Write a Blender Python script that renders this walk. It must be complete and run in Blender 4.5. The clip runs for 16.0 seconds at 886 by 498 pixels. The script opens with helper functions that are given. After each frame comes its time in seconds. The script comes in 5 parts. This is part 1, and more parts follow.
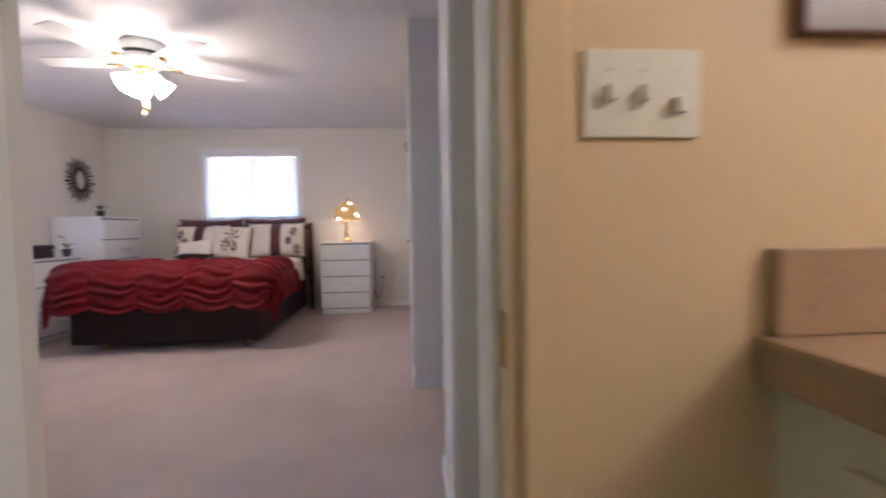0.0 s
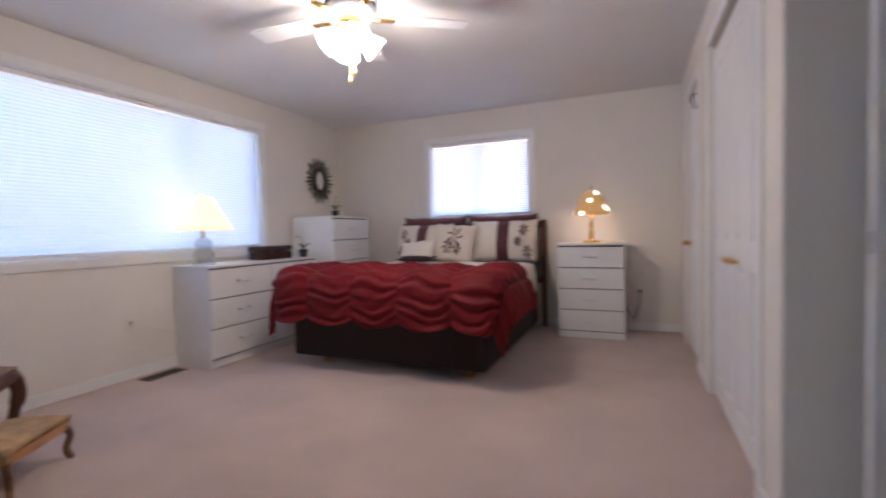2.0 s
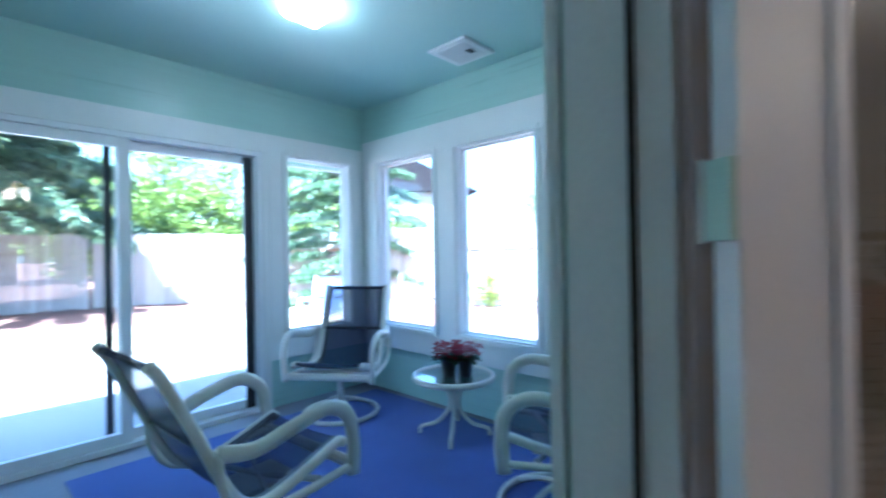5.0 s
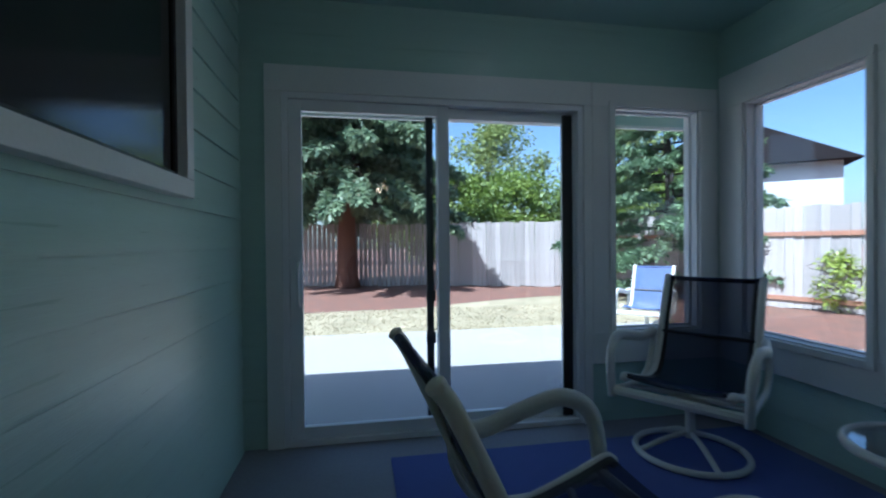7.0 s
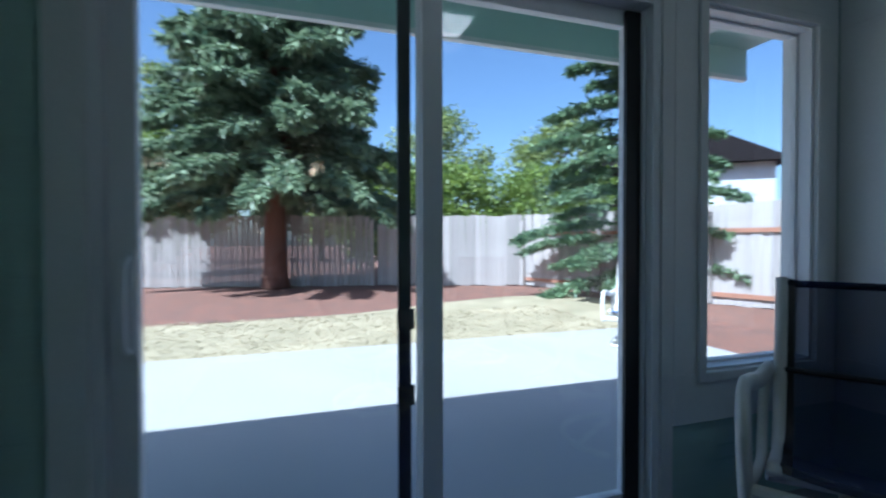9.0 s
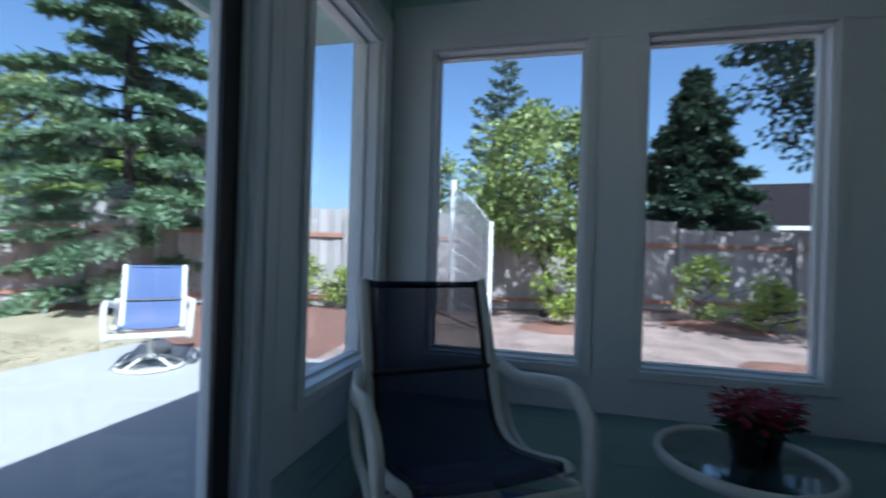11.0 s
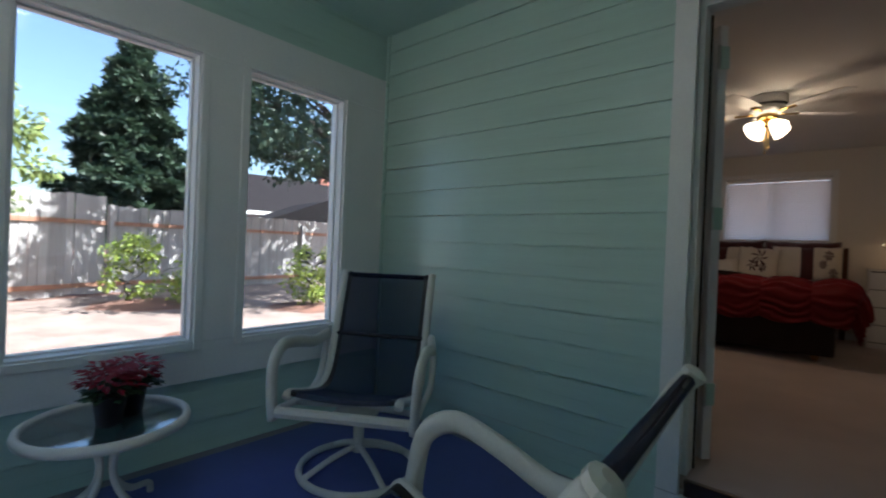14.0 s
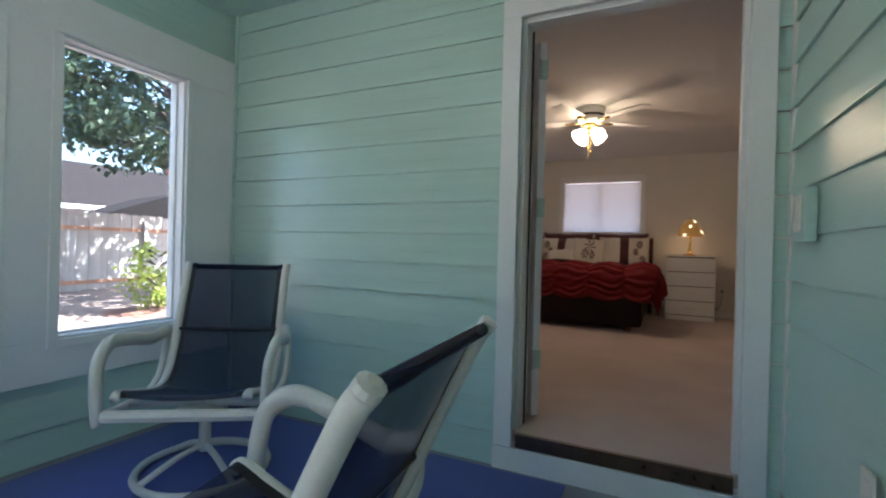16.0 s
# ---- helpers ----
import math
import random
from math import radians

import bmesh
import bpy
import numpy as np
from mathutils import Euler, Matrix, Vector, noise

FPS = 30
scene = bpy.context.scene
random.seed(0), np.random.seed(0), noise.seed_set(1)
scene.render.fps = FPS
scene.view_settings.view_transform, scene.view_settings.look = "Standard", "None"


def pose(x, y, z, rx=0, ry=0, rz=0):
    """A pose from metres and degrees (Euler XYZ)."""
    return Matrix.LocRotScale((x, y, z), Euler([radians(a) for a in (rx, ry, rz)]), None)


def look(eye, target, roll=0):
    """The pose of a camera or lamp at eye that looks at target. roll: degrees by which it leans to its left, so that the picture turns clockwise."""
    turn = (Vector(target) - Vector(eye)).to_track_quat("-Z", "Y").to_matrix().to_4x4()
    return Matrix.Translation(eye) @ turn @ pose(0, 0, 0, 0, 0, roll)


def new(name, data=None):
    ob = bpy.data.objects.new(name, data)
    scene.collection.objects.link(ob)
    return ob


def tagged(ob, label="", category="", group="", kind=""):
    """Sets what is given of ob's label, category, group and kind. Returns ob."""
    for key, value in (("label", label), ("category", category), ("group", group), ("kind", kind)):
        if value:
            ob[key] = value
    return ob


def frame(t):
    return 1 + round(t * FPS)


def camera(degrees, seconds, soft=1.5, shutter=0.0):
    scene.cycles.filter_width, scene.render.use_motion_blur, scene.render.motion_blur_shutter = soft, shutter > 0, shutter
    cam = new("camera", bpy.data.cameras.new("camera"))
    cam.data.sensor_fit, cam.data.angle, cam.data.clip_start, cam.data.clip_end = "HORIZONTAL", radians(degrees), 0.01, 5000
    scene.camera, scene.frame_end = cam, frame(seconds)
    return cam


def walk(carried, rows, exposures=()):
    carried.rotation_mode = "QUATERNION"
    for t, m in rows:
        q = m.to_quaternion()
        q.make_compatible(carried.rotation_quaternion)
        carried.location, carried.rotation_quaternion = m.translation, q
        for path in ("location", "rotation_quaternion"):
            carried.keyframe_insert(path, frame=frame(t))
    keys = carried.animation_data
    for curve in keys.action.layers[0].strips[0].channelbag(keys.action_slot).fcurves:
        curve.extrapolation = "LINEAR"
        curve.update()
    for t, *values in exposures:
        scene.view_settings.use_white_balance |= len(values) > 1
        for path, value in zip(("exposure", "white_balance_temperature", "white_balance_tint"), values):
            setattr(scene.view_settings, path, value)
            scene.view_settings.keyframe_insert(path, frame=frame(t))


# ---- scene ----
cam = camera(88.4, 16.0, soft=2.0, shutter=0.5)
PATH = [
    (0, (0.63, 0.628, 1.021), (0.784, 2.62, 0.925), -0.9),
    (0.5, (0.504, 0.938, 1.026), (0.357, 2.93, 0.933), -1.1),
    (1, (0.425, 1.224, 1.024), (0.242, 3.214, 0.932), -1.0),
    (1.5, (0.343, 1.542, 1.03), (-0.039, 3.504, 0.94), -1.2),
    (2, (0.244, 1.84, 1.006), (-0.527, 3.683, 0.928), -1.4),
    (2.5, (0.153, 2.071, 0.918), (-1.168, 3.572, 0.9), -1.4),
    (3, (-0.061, 2.105, 0.947), (-1.856, 2.985, 0.934), -1.3),
    (3.5, (-0.211, 2.099, 0.95), (-2.211, 2.138, 0.969), -1.6),
    (4, (-0.246, 2.035, 1.031), (-2.187, 1.557, 1.051), -1.2),
    (4.3, (-0.267, 1.98, 1.046), (-2.135, 1.267, 1.053), -1.1),
    (4.5, (-0.296, 1.931, 1.049), (-2.087, 1.041, 1.052), -1.2),
    (5, (-0.438, 1.767, 1.052), (-1.91, 0.413, 1.059), -1.0),
    (7.5, (-0.734, 0.738, 0.945), (-0.967, -1.248, 0.928), -0.4),
    (8.1, (-0.763, 0.345, 0.922), (-0.934, -1.647, 0.908), -0.2),
    (10.5, (-0.873, -0.899, 0.914), (-2.672, -1.774, 0.887), 1.3),
    (11, (-0.977, -0.897, 0.896), (-2.92, -1.368, 0.898), 1.7),
    (12, (-0.923, -0.718, 0.947), (-2.866, -0.244, 0.926), 2.4),
    (12.5, (-0.859, -0.719, 0.906), (-2.662, 0.147, 0.922), 2.0),
    (13.5, (-0.682, -0.723, 0.94), (-2.15, 0.635, 0.93), 2.5),
    (14.5, (-0.625, -0.745, 0.916), (-1.808, 0.868, 0.908), 1.8),
    (15, (-0.578, -0.746, 0.889), (-1.648, 0.944, 0.886), 1.5),
    (16, (-0.506, -0.757, 0.884), (-1.362, 1.051, 0.878), 1.5),
]
walk(cam, [(t, look(e, g, r)) for t, e, g, r in PATH], exposures=[
    (0.0, 4.65, 4600, 13), (1.0, 4.65, 4400, 13), (2.0, 4.45, 4600, 13), (3.0, 3.95, 4750, 12), (4.0, 4.1, 4550, 8), (4.6, 4.0, 4450, 6), (5.2, 3.55, 4350, 5),
    (7.0, 1.3, 4850, 8), (8.2, 1.3, 4850, 8), (10.3, 1.05, 4850, 8), (12.5, 1.25, 5450, 10), (14.0, 2.0, 5600, 9), (16.0, 3.15, 5650, 10)])

# ---- light ----
world = bpy.data.worlds.new("sky")
scene.world = world
world.use_nodes = True
_n = world.node_tree
_sky = _n.nodes.new("ShaderNodeTexSky")
_sky.sky_type = 'NISHITA'
_sky.sun_disc = False
SUN_EL, SUN_AZ = radians(52), radians(35)
_sky.sun_elevation, _sky.sun_rotation = SUN_EL, radians(90) - SUN_AZ
_n.links.new(_sky.outputs[0], _n.nodes["Background"].inputs[0])
_n.nodes["Background"].inputs[1].default_value = 0.085
_sky.dust_density = 2.0
sun = new("sun", bpy.data.lights.new("sun", 'SUN'))
sun.data.energy, sun.data.angle, sun.data.color = 5.0, radians(0.5), (1, 0.95, 0.87)
_d = Vector((math.cos(SUN_EL) * math.cos(SUN_AZ), math.cos(SUN_EL) * math.sin(SUN_AZ), math.sin(SUN_EL)))
sun.matrix_world = look(_d * 30, (0, 0, 0))


def bulb(name, x, y, z, watts, colour=(1, 0.72, 0.45), size=0.03):
    ob = new(name, bpy.data.lights.new(name, 'POINT'))
    ob.data.energy, ob.data.color, ob.data.shadow_soft_size = watts * 0.052, colour, size
    ob.location = (x, y, z)
    return ob


# ---- materials ----
def mat(name, colour, rough=0.6, var=0.12, scale=8.0, fine=90.0, bump=0.05, metal=0.0, stretch=(1, 1, 1), tint=None, sheen=0.0, dist=0.01, island=0.0):
    """A surface with variation at two scales and fine relief."""
    m = bpy.data.materials.new(name)
    m.use_nodes = True
    n, l = m.node_tree.nodes, m.node_tree.links
    p = n["Principled BSDF"]
    p.inputs["Metallic"].default_value = metal
    if sheen:
        p.inputs["Sheen Weight"].default_value = sheen
    tc, mp = n.new("ShaderNodeTexCoord"), n.new("ShaderNodeMapping")
    mp.inputs["Scale"].default_value = stretch
    l.new(tc.outputs["Object"], mp.inputs[0])
    big, small = n.new("ShaderNodeTexNoise"), n.new("ShaderNodeTexNoise")
    big.inputs["Scale"].default_value, big.inputs["Detail"].default_value = scale, 5
    small.inputs["Scale"].default_value, small.inputs["Detail"].default_value = fine, 3
    l.new(mp.outputs[0], big.inputs[0]), l.new(mp.outputs[0], small.inputs[0])
    add = n.new("ShaderNodeMath")
    add.operation = 'ADD'
    half = n.new("ShaderNodeMath")
    half.operation, half.inputs[1].default_value = 'MULTIPLY', 0.5
    l.new(big.outputs["Fac"], add.inputs[0]), l.new(small.outputs["Fac"], add.inputs[1]), l.new(add.outputs[0], half.inputs[0])
    src = half.outputs[0]
    if island:
        info, mix = n.new("ShaderNodeObjectInfo"), n.new("ShaderNodeMath")
        mix.operation = 'MULTIPLY_ADD'
        mix.inputs[1].default_value = island
        sub = n.new("ShaderNodeMath")
        sub.operation, sub.inputs[1].default_value = 'SUBTRACT', island * 0.5
        l.new(info.outputs["Random"], mix.inputs[0]), l.new(src, mix.inputs[2]), l.new(mix.outputs[0], sub.inputs[0])
        src = sub.outputs[0]
    ramp = n.new("ShaderNodeValToRGB")
    other = tint or colour
    lo, hi = ramp.color_ramp.elements
    lo.position, hi.position = 0.32, 0.68
    lo.color = (*[max(0, c * (1 - var)) for c in other], 1)
    hi.color = (*[min(1, c * (1 + var)) for c in colour], 1)
    l.new(src, ramp.inputs[0]), l.new(ramp.outputs[0], p.inputs["Base Color"])
    rr = n.new("ShaderNodeMapRange")
    rr.inputs["To Min"].default_value, rr.inputs["To Max"].default_value = max(0.02, rough - 0.08), min(1, rough + 0.08)
    l.new(big.outputs["Fac"], rr.inputs[0]), l.new(rr.outputs[0], p.inputs["Roughness"])
    if bump:
        b = n.new("ShaderNodeBump")
        b.inputs["Strength"].default_value, b.inputs["Distance"].default_value = bump, dist
        l.new(half.outputs[0], b.inputs["Height"]), l.new(b.outputs[0], p.inputs["Normal"])
    return m


def clear(name, tint=(1, 1, 1), gloss=0.04, rough=0.0):
    """A thin pane: it lets light straight through and mirrors a little, more at a slant."""
    m = bpy.data.materials.new(name)
    m.use_nodes = True
    n, l = m.node_tree.nodes, m.node_tree.links
    n.remove(n["Principled BSDF"])
    tr, gl, mx, lw = n.new("ShaderNodeBsdfTransparent"), n.new("ShaderNodeBsdfGlossy"), n.new("ShaderNodeMixShader"), n.new("ShaderNodeLayerWeight")
    tr.inputs[0].default_value = (*tint, 1)
    gl.inputs["Roughness"].default_value = rough
    lw.inputs["Blend"].default_value = 0.5
    pw, ma = n.new("ShaderNodeMath"), n.new("ShaderNodeMath")
    pw.operation, pw.inputs[1].default_value = 'POWER', 5.0
    ma.operation, ma.inputs[1].default_value, ma.inputs[2].default_value = 'MULTIPLY_ADD', 1 - gloss, gloss
    l.new(lw.outputs["Facing"], pw.inputs[0]), l.new(pw.outputs[0], ma.inputs[0]), l.new(ma.outputs[0], mx.inputs[0])
    l.new(tr.outputs[0], mx.inputs[1]), l.new(gl.outputs[0], mx.inputs[2])
    l.new(mx.outputs[0], n["Material Output"].inputs[0])
    return m


def see_through(name, colour, share, rough=0.7, cloth=True):
    """Cloth or paper that passes part of the light: share of translucency, or of open mesh."""
    m = bpy.data.materials.new(name)
    m.use_nodes = True
    n, l = m.node_tree.nodes, m.node_tree.links
    p = n["Principled BSDF"]
    p.inputs["Base Color"].default_value, p.inputs["Roughness"].default_value = (*colour, 1), rough
    mx = n.new("ShaderNodeMixShader")
    t = n.new("ShaderNodeBsdfTranslucent" if cloth else "ShaderNodeBsdfTransparent")
    t.inputs[0].default_value = (*(colour if cloth else (1, 1, 1)), 1)
    if cloth:
        mx.inputs[0].default_value = share
    else:
        tc, w1, mr = n.new("ShaderNodeTexCoord"), n.new("ShaderNodeTexNoise"), n.new("ShaderNodeMapRange")
        w1.inputs["Scale"].default_value = 600
        p.inputs["Specular IOR Level"].default_value = 0.15
        mr.inputs["To Min"].default_value, mr.inputs["To Max"].default_value = share * 0.8, share * 1.2
        l.new(tc.outputs["Object"], w1.inputs[0]), l.new(w1.outputs["Fac"], mr.inputs[0]), l.new(mr.outputs[0], mx.inputs[0])
    l.new(p.outputs[0], mx.inputs[1]), l.new(t.outputs[0], mx.inputs[2]), l.new(mx.outputs[0], n["Material Output"].inputs[0])
    return m


def glowing(name, colour, strength, body=(0.9, 0.88, 0.84)):
    m = bpy.data.materials.new(name)
    m.use_nodes = True
    p = m.node_tree.nodes["Principled BSDF"]
    p.inputs["Base Color"].default_value, p.inputs["Roughness"].default_value = (*body, 1), 0.3
    p.inputs["Emission Color"].default_value, p.inputs["Emission Strength"].default_value = (*colour, 1), strength
    return m


M_WALL = mat("cream_wall_paint", (0.74, 0.70, 0.65), 0.75, 0.03, 2.5, 220, 0.06, dist=0.004)
M_CEIL = mat("textured_ceiling_paint", (0.74, 0.72, 0.71), 0.85, 0.03, 3, 120, 0.25, dist=0.006)
M_BATH = mat("tan_wall_paint", (0.66, 0.50, 0.30), 0.6, 0.04, 2.5, 200, 0.05, dist=0.004)
M_TRIM = mat("white_gloss_trim", (0.80, 0.79, 0.78), 0.4, 0.03, 5, 150, 0.02)
M_DOORP = mat("white_door_paint", (0.78, 0.77, 0.78), 0.38, 0.03, 4, 160, 0.03)
M_CARPET = mat("beige_pink_carpet", (0.50, 0.385, 0.335), 0.95, 0.24, 1.7, 330, 0.5, sheen=0.3, dist=0.012)
M_SIDING = mat("seafoam_siding_paint", (0.45, 0.61, 0.54), 0.30, 0.05, 5, 45, 0.15, stretch=(0.22, 0.22, 5), dist=0.010)
M_TEALC = mat("seafoam_ceiling_paint", (0.45, 0.61, 0.56), 0.5, 0.05, 2, 90, 0.08)
M_PORCH = mat("white_porch_trim", (0.74, 0.75, 0.73), 0.4, 0.04, 4, 80, 0.05)
M_VINYL = mat("white_vinyl_frame", (0.78, 0.79, 0.80), 0.35, 0.03, 6, 150, 0.02)
M_RUG = mat("blue_outdoor_carpet", (0.060, 0.085, 0.30), 0.95, 0.25, 3, 260, 0.5, sheen=0.2, dist=0.01)
M_SLAB = mat("grey_painted_slab", (0.25, 0.25, 0.27), 0.7, 0.1, 3, 70, 0.1)
M_LAMIN = mat("white_laminate", (0.76, 0.75, 0.74), 0.38, 0.03, 4, 90, 0.02)
M_GAP = mat("dark_gap", (0.03, 0.028, 0.026), 0.8, 0.1)
M_RED = mat("crimson_satin", (0.135, 0.005, 0.008), 0.62, 0.25, 5, 60, 0.25)
M_RED.node_tree.nodes["Principled BSDF"].inputs["Specular IOR Level"].default_value = 0.2
M_BROWN = mat("dark_brown_cloth", (0.022, 0.012, 0.011), 0.8, 0.25, 6, 140, 0.2)
M_BURG = mat("burgundy_cloth", (0.075, 0.010, 0.016), 0.65, 0.25, 6, 140, 0.2, sheen=0.3)
M_IVORY = mat("ivory_quilt", (0.74, 0.68, 0.60), 0.8, 0.06, 9, 120, 0.25)
M_WOODD = mat("dark_cherry_wood", (0.085, 0.032, 0.016), 0.35, 0.35, 4, 40, 0.08, stretch=(1, 1, 0.15))
M_WOODM = mat("walnut_wood", (0.15, 0.075, 0.035), 0.4, 0.3, 4, 40, 0.08, stretch=(0.15, 1, 1))
M_WOODL = mat("honey_wood", (0.42, 0.23, 0.09), 0.4, 0.25, 4, 40, 0.08, stretch=(0.15, 1, 1))
M_TAP = mat("floral_tapestry", (0.40, 0.31, 0.23), 0.9, 0.5, 16, 170, 0.3, tint=(0.26, 0.15, 0.12))
M_STOOL = mat("gold_tapestry", (0.42, 0.27, 0.12), 0.9, 0.45, 18, 170, 0.3, tint=(0.30, 0.22, 0.16))
M_BRASS = mat("polished_brass", (0.80, 0.53, 0.17), 0.2, 0.1, 20, 150, 0.02, metal=1.0)
M_BRONZE = mat("aged_bronze", (0.16, 0.12, 0.09), 0.3, 0.2, 20, 150, 0.02, metal=1.0)
M_STEEL = mat("satin_steel", (0.55, 0.55, 0.54), 0.35, 0.1, 20, 150, 0.02, metal=1.0)
M_BLACKM = mat("black_metal", (0.012, 0.012, 0.012), 0.4, 0.2, 20, 150, 0.02)
M_FRAME = mat("ivory_powdercoat", (0.66, 0.64, 0.57), 0.38, 0.06, 12, 120, 0.04)
M_CONC = mat("sunlit_concrete", (0.35, 0.34, 0.325), 0.85, 0.10, 0.9, 45, 0.15)
M_MULCH = mat("bark_mulch", (0.17, 0.075, 0.048), 0.95, 0.5, 3, 30, 0.9, tint=(0.20, 0.13, 0.10), dist=0.05)
M_LAWN = mat("dry_lawn", (0.37, 0.31, 0.20), 0.95, 0.25, 1.5, 70, 0.7, tint=(0.29, 0.25, 0.14), dist=0.03)
M_FENCE = mat("weathered_cedar", (0.35, 0.32, 0.30), 0.85, 0.25, 3, 45, 0.3, stretch=(5, 5, 0.35), island=0.25)
M_RAIL = mat("reddish_cedar_rail", (0.32, 0.16, 0.10), 0.8, 0.25, 3, 45, 0.2)
M_BARKD = mat("dark_bark", (0.045, 0.036, 0.030), 0.95, 0.4, 4, 30, 0.9, stretch=(4, 4, 0.4), dist=0.05)
M_BARK = mat("cedar_bark", (0.16, 0.075, 0.05), 0.95, 0.4, 4, 30, 0.9, stretch=(4, 4, 0.4), dist=0.05)


def leaf_mat(name, colour, spread=0.55, glow=0.35):
    """Leaves that differ one from another and pass some light."""
    m = bpy.data.materials.new(name)
    m.use_nodes = True
    n, l = m.node_tree.nodes, m.node_tree.links
    p = n["Principled BSDF"]
    p.inputs["Roughness"].default_value = 0.5
    geo, tc, big, add = n.new("ShaderNodeNewGeometry"), n.new("ShaderNodeTexCoord"), n.new("ShaderNodeTexNoise"), n.new("ShaderNodeMath")
    big.inputs["Scale"].default_value = 0.9
    l.new(tc.outputs["Object"], big.inputs[0])
    add.operation = 'ADD'
    l.new(geo.outputs["Random Per Island"], add.inputs[0]), l.new(big.outputs["Fac"], add.inputs[1])
    ramp = n.new("ShaderNodeValToRGB")
    lo, hi = ramp.color_ramp.elements
    lo.position, hi.position = 0.25, 1.0
    half = n.new("ShaderNodeMath")
    half.operation, half.inputs[1].default_value = 'MULTIPLY', 0.66
    l.new(add.outputs[0], half.inputs[0]), l.new(half.outputs[0], ramp.inputs[0])
    r, g, b = colour
    lo.color = (r * (1 - spread) * 0.8, g * (1 - spread), b * (1 - spread), 1)
    hi.color = (r * (1 + spread) * 1.12, g * (1 + spread), b * (1 + spread) * 0.95, 1)
    tr, mx = n.new("ShaderNodeBsdfTranslucent"), n.new("ShaderNodeMixShader")
    mx.inputs[0].default_value = glow
    l.new(ramp.outputs[0], p.inputs["Base Color"]), l.new(ramp.outputs[0], tr.inputs[0])
    l.new(p.outputs[0], mx.inputs[1]), l.new(tr.outputs[0], mx.inputs[2]), l.new(mx.outputs[0], n["Material Output"].inputs[0])
    return m


M_LEAFC = leaf_mat("cedar_foliage", (0.165, 0.235, 0.14))
M_LEAFK = leaf_mat("dark_foliage", (0.045, 0.075, 0.045), 0.4, 0.2)
M_LEAFS = leaf_mat("blue_green_spruce", (0.15, 0.235, 0.13))
M_LEAFA = leaf_mat("airy_blue_leaf", (0.14, 0.20, 0.15))
M_LEAFB = leaf_mat("bright_shrub_leaf", (0.26, 0.34, 0.06))
M_LEAFM = leaf_mat("shrub_leaf", (0.20, 0.26, 0.08))
M_LEAFG = leaf_mat("hedge_leaf", (0.15, 0.22, 0.04))
M_SOIL = mat("pale_bark_chips", (0.27, 0.20, 0.165), 0.95, 0.4, 2.2, 38, 0.9, tint=(0.20, 0.14, 0.115), dist=0.04)
# near-black base colour stands in for shade on the neighbour's roof slope
M_ROOF = mat("shade_dark_shingle", (0.020, 0.017, 0.018), 0.95, 0.2, 3, 20, 0.4)
M_ROOF.node_tree.nodes["Principled BSDF"].inputs["Specular IOR Level"].default_value = 0.05
M_HOUSE = mat("pale_house_paint", (0.52, 0.55, 0.58), 0.7, 0.06, 2, 40, 0.05)
M_BRICK = mat("red_chimney_brick", (0.30, 0.12, 0.08), 0.9, 0.25, 6, 30, 0.3)
M_POT = mat("black_plastic_pot", (0.02, 0.018, 0.02), 0.4, 0.2)
M_FLOWER = mat("deep_red_petal", (0.30, 0.010, 0.025), 0.6, 0.35, 20, 90, 0)
M_PLANT = mat("house_plant_leaf", (0.03, 0.075, 0.025), 0.45, 0.3, 20, 90, 0)
M_PETAL = mat("white_petal", (0.75, 0.73, 0.68), 0.6, 0.08, 20, 90, 0)
M_BOX = mat("dark_lacquer_box", (0.035, 0.012, 0.012), 0.25, 0.3, 9, 60, 0.03)
M_COUNTER = mat("tan_laminate_counter", (0.36, 0.24, 0.14), 0.4, 0.15, 12, 120, 0.03)
M_CAB = mat("cream_cabinet", (0.66, 0.60, 0.50), 0.45, 0.05, 6, 100, 0.03)
M_PLATE = mat("white_switch_plate", (0.74, 0.70, 0.62), 0.35, 0.03, 10, 100, 0.02)
M_SCREEN = mat("dark_screen", (0.012, 0.012, 0.013), 0.12, 0.1, 3, 50, 0)
M_GLASS = clear("window_glass", (0.97, 0.985, 0.98))
M_DOORG = clear("double_door_glass", (0.95, 0.96, 0.95), gloss=0.075)
M_TABLEG = clear("ripple_table_glass", (0.62, 0.70, 0.72), gloss=0.30, rough=0.06)
M_CRYST = clear("crystal_glass", (0.85, 0.86, 0.88), rough=0.03)
M_BLIND = see_through("white_blind_slat", (0.86, 0.89, 0.93), 0.28)
M_SHADE = glowing("cream_lamp_shade", (1.0, 0.70, 0.30), 0.045, (0.75, 0.78, 0.6))
M_BELL = glowing("frosted_bell_glass", (1.0, 0.76, 0.48), 1.6)
M_PORCHL = glowing("frosted_porch_glass", (1.0, 0.95, 0.85), 3.0)
M_AMBER = glowing("amber_shell_shade", (1.0, 0.50, 0.12), 0.015, (0.45, 0.24, 0.07))
M_GLINT = glowing("lit_shell_disc", (1.0, 0.78, 0.42), 0.28)
M_SLING = see_through("navy_mesh_sling", (0.010, 0.015, 0.050), 0.20, 0.6, cloth=False)
M_SLINGB = see_through("blue_mesh_sling", (0.09, 0.13, 0.26), 0.15, 0.6, cloth=False)
M_DOORBL = mat("taupe_enclosed_blind", (0.28, 0.24, 0.195), 0.5, 0.06, 5, 80, 0.02)
M_MIRROR = mat("mirror_silver", (0.85, 0.86, 0.87), 0.03, 0.01, 3, 50, 0, metal=1.0)


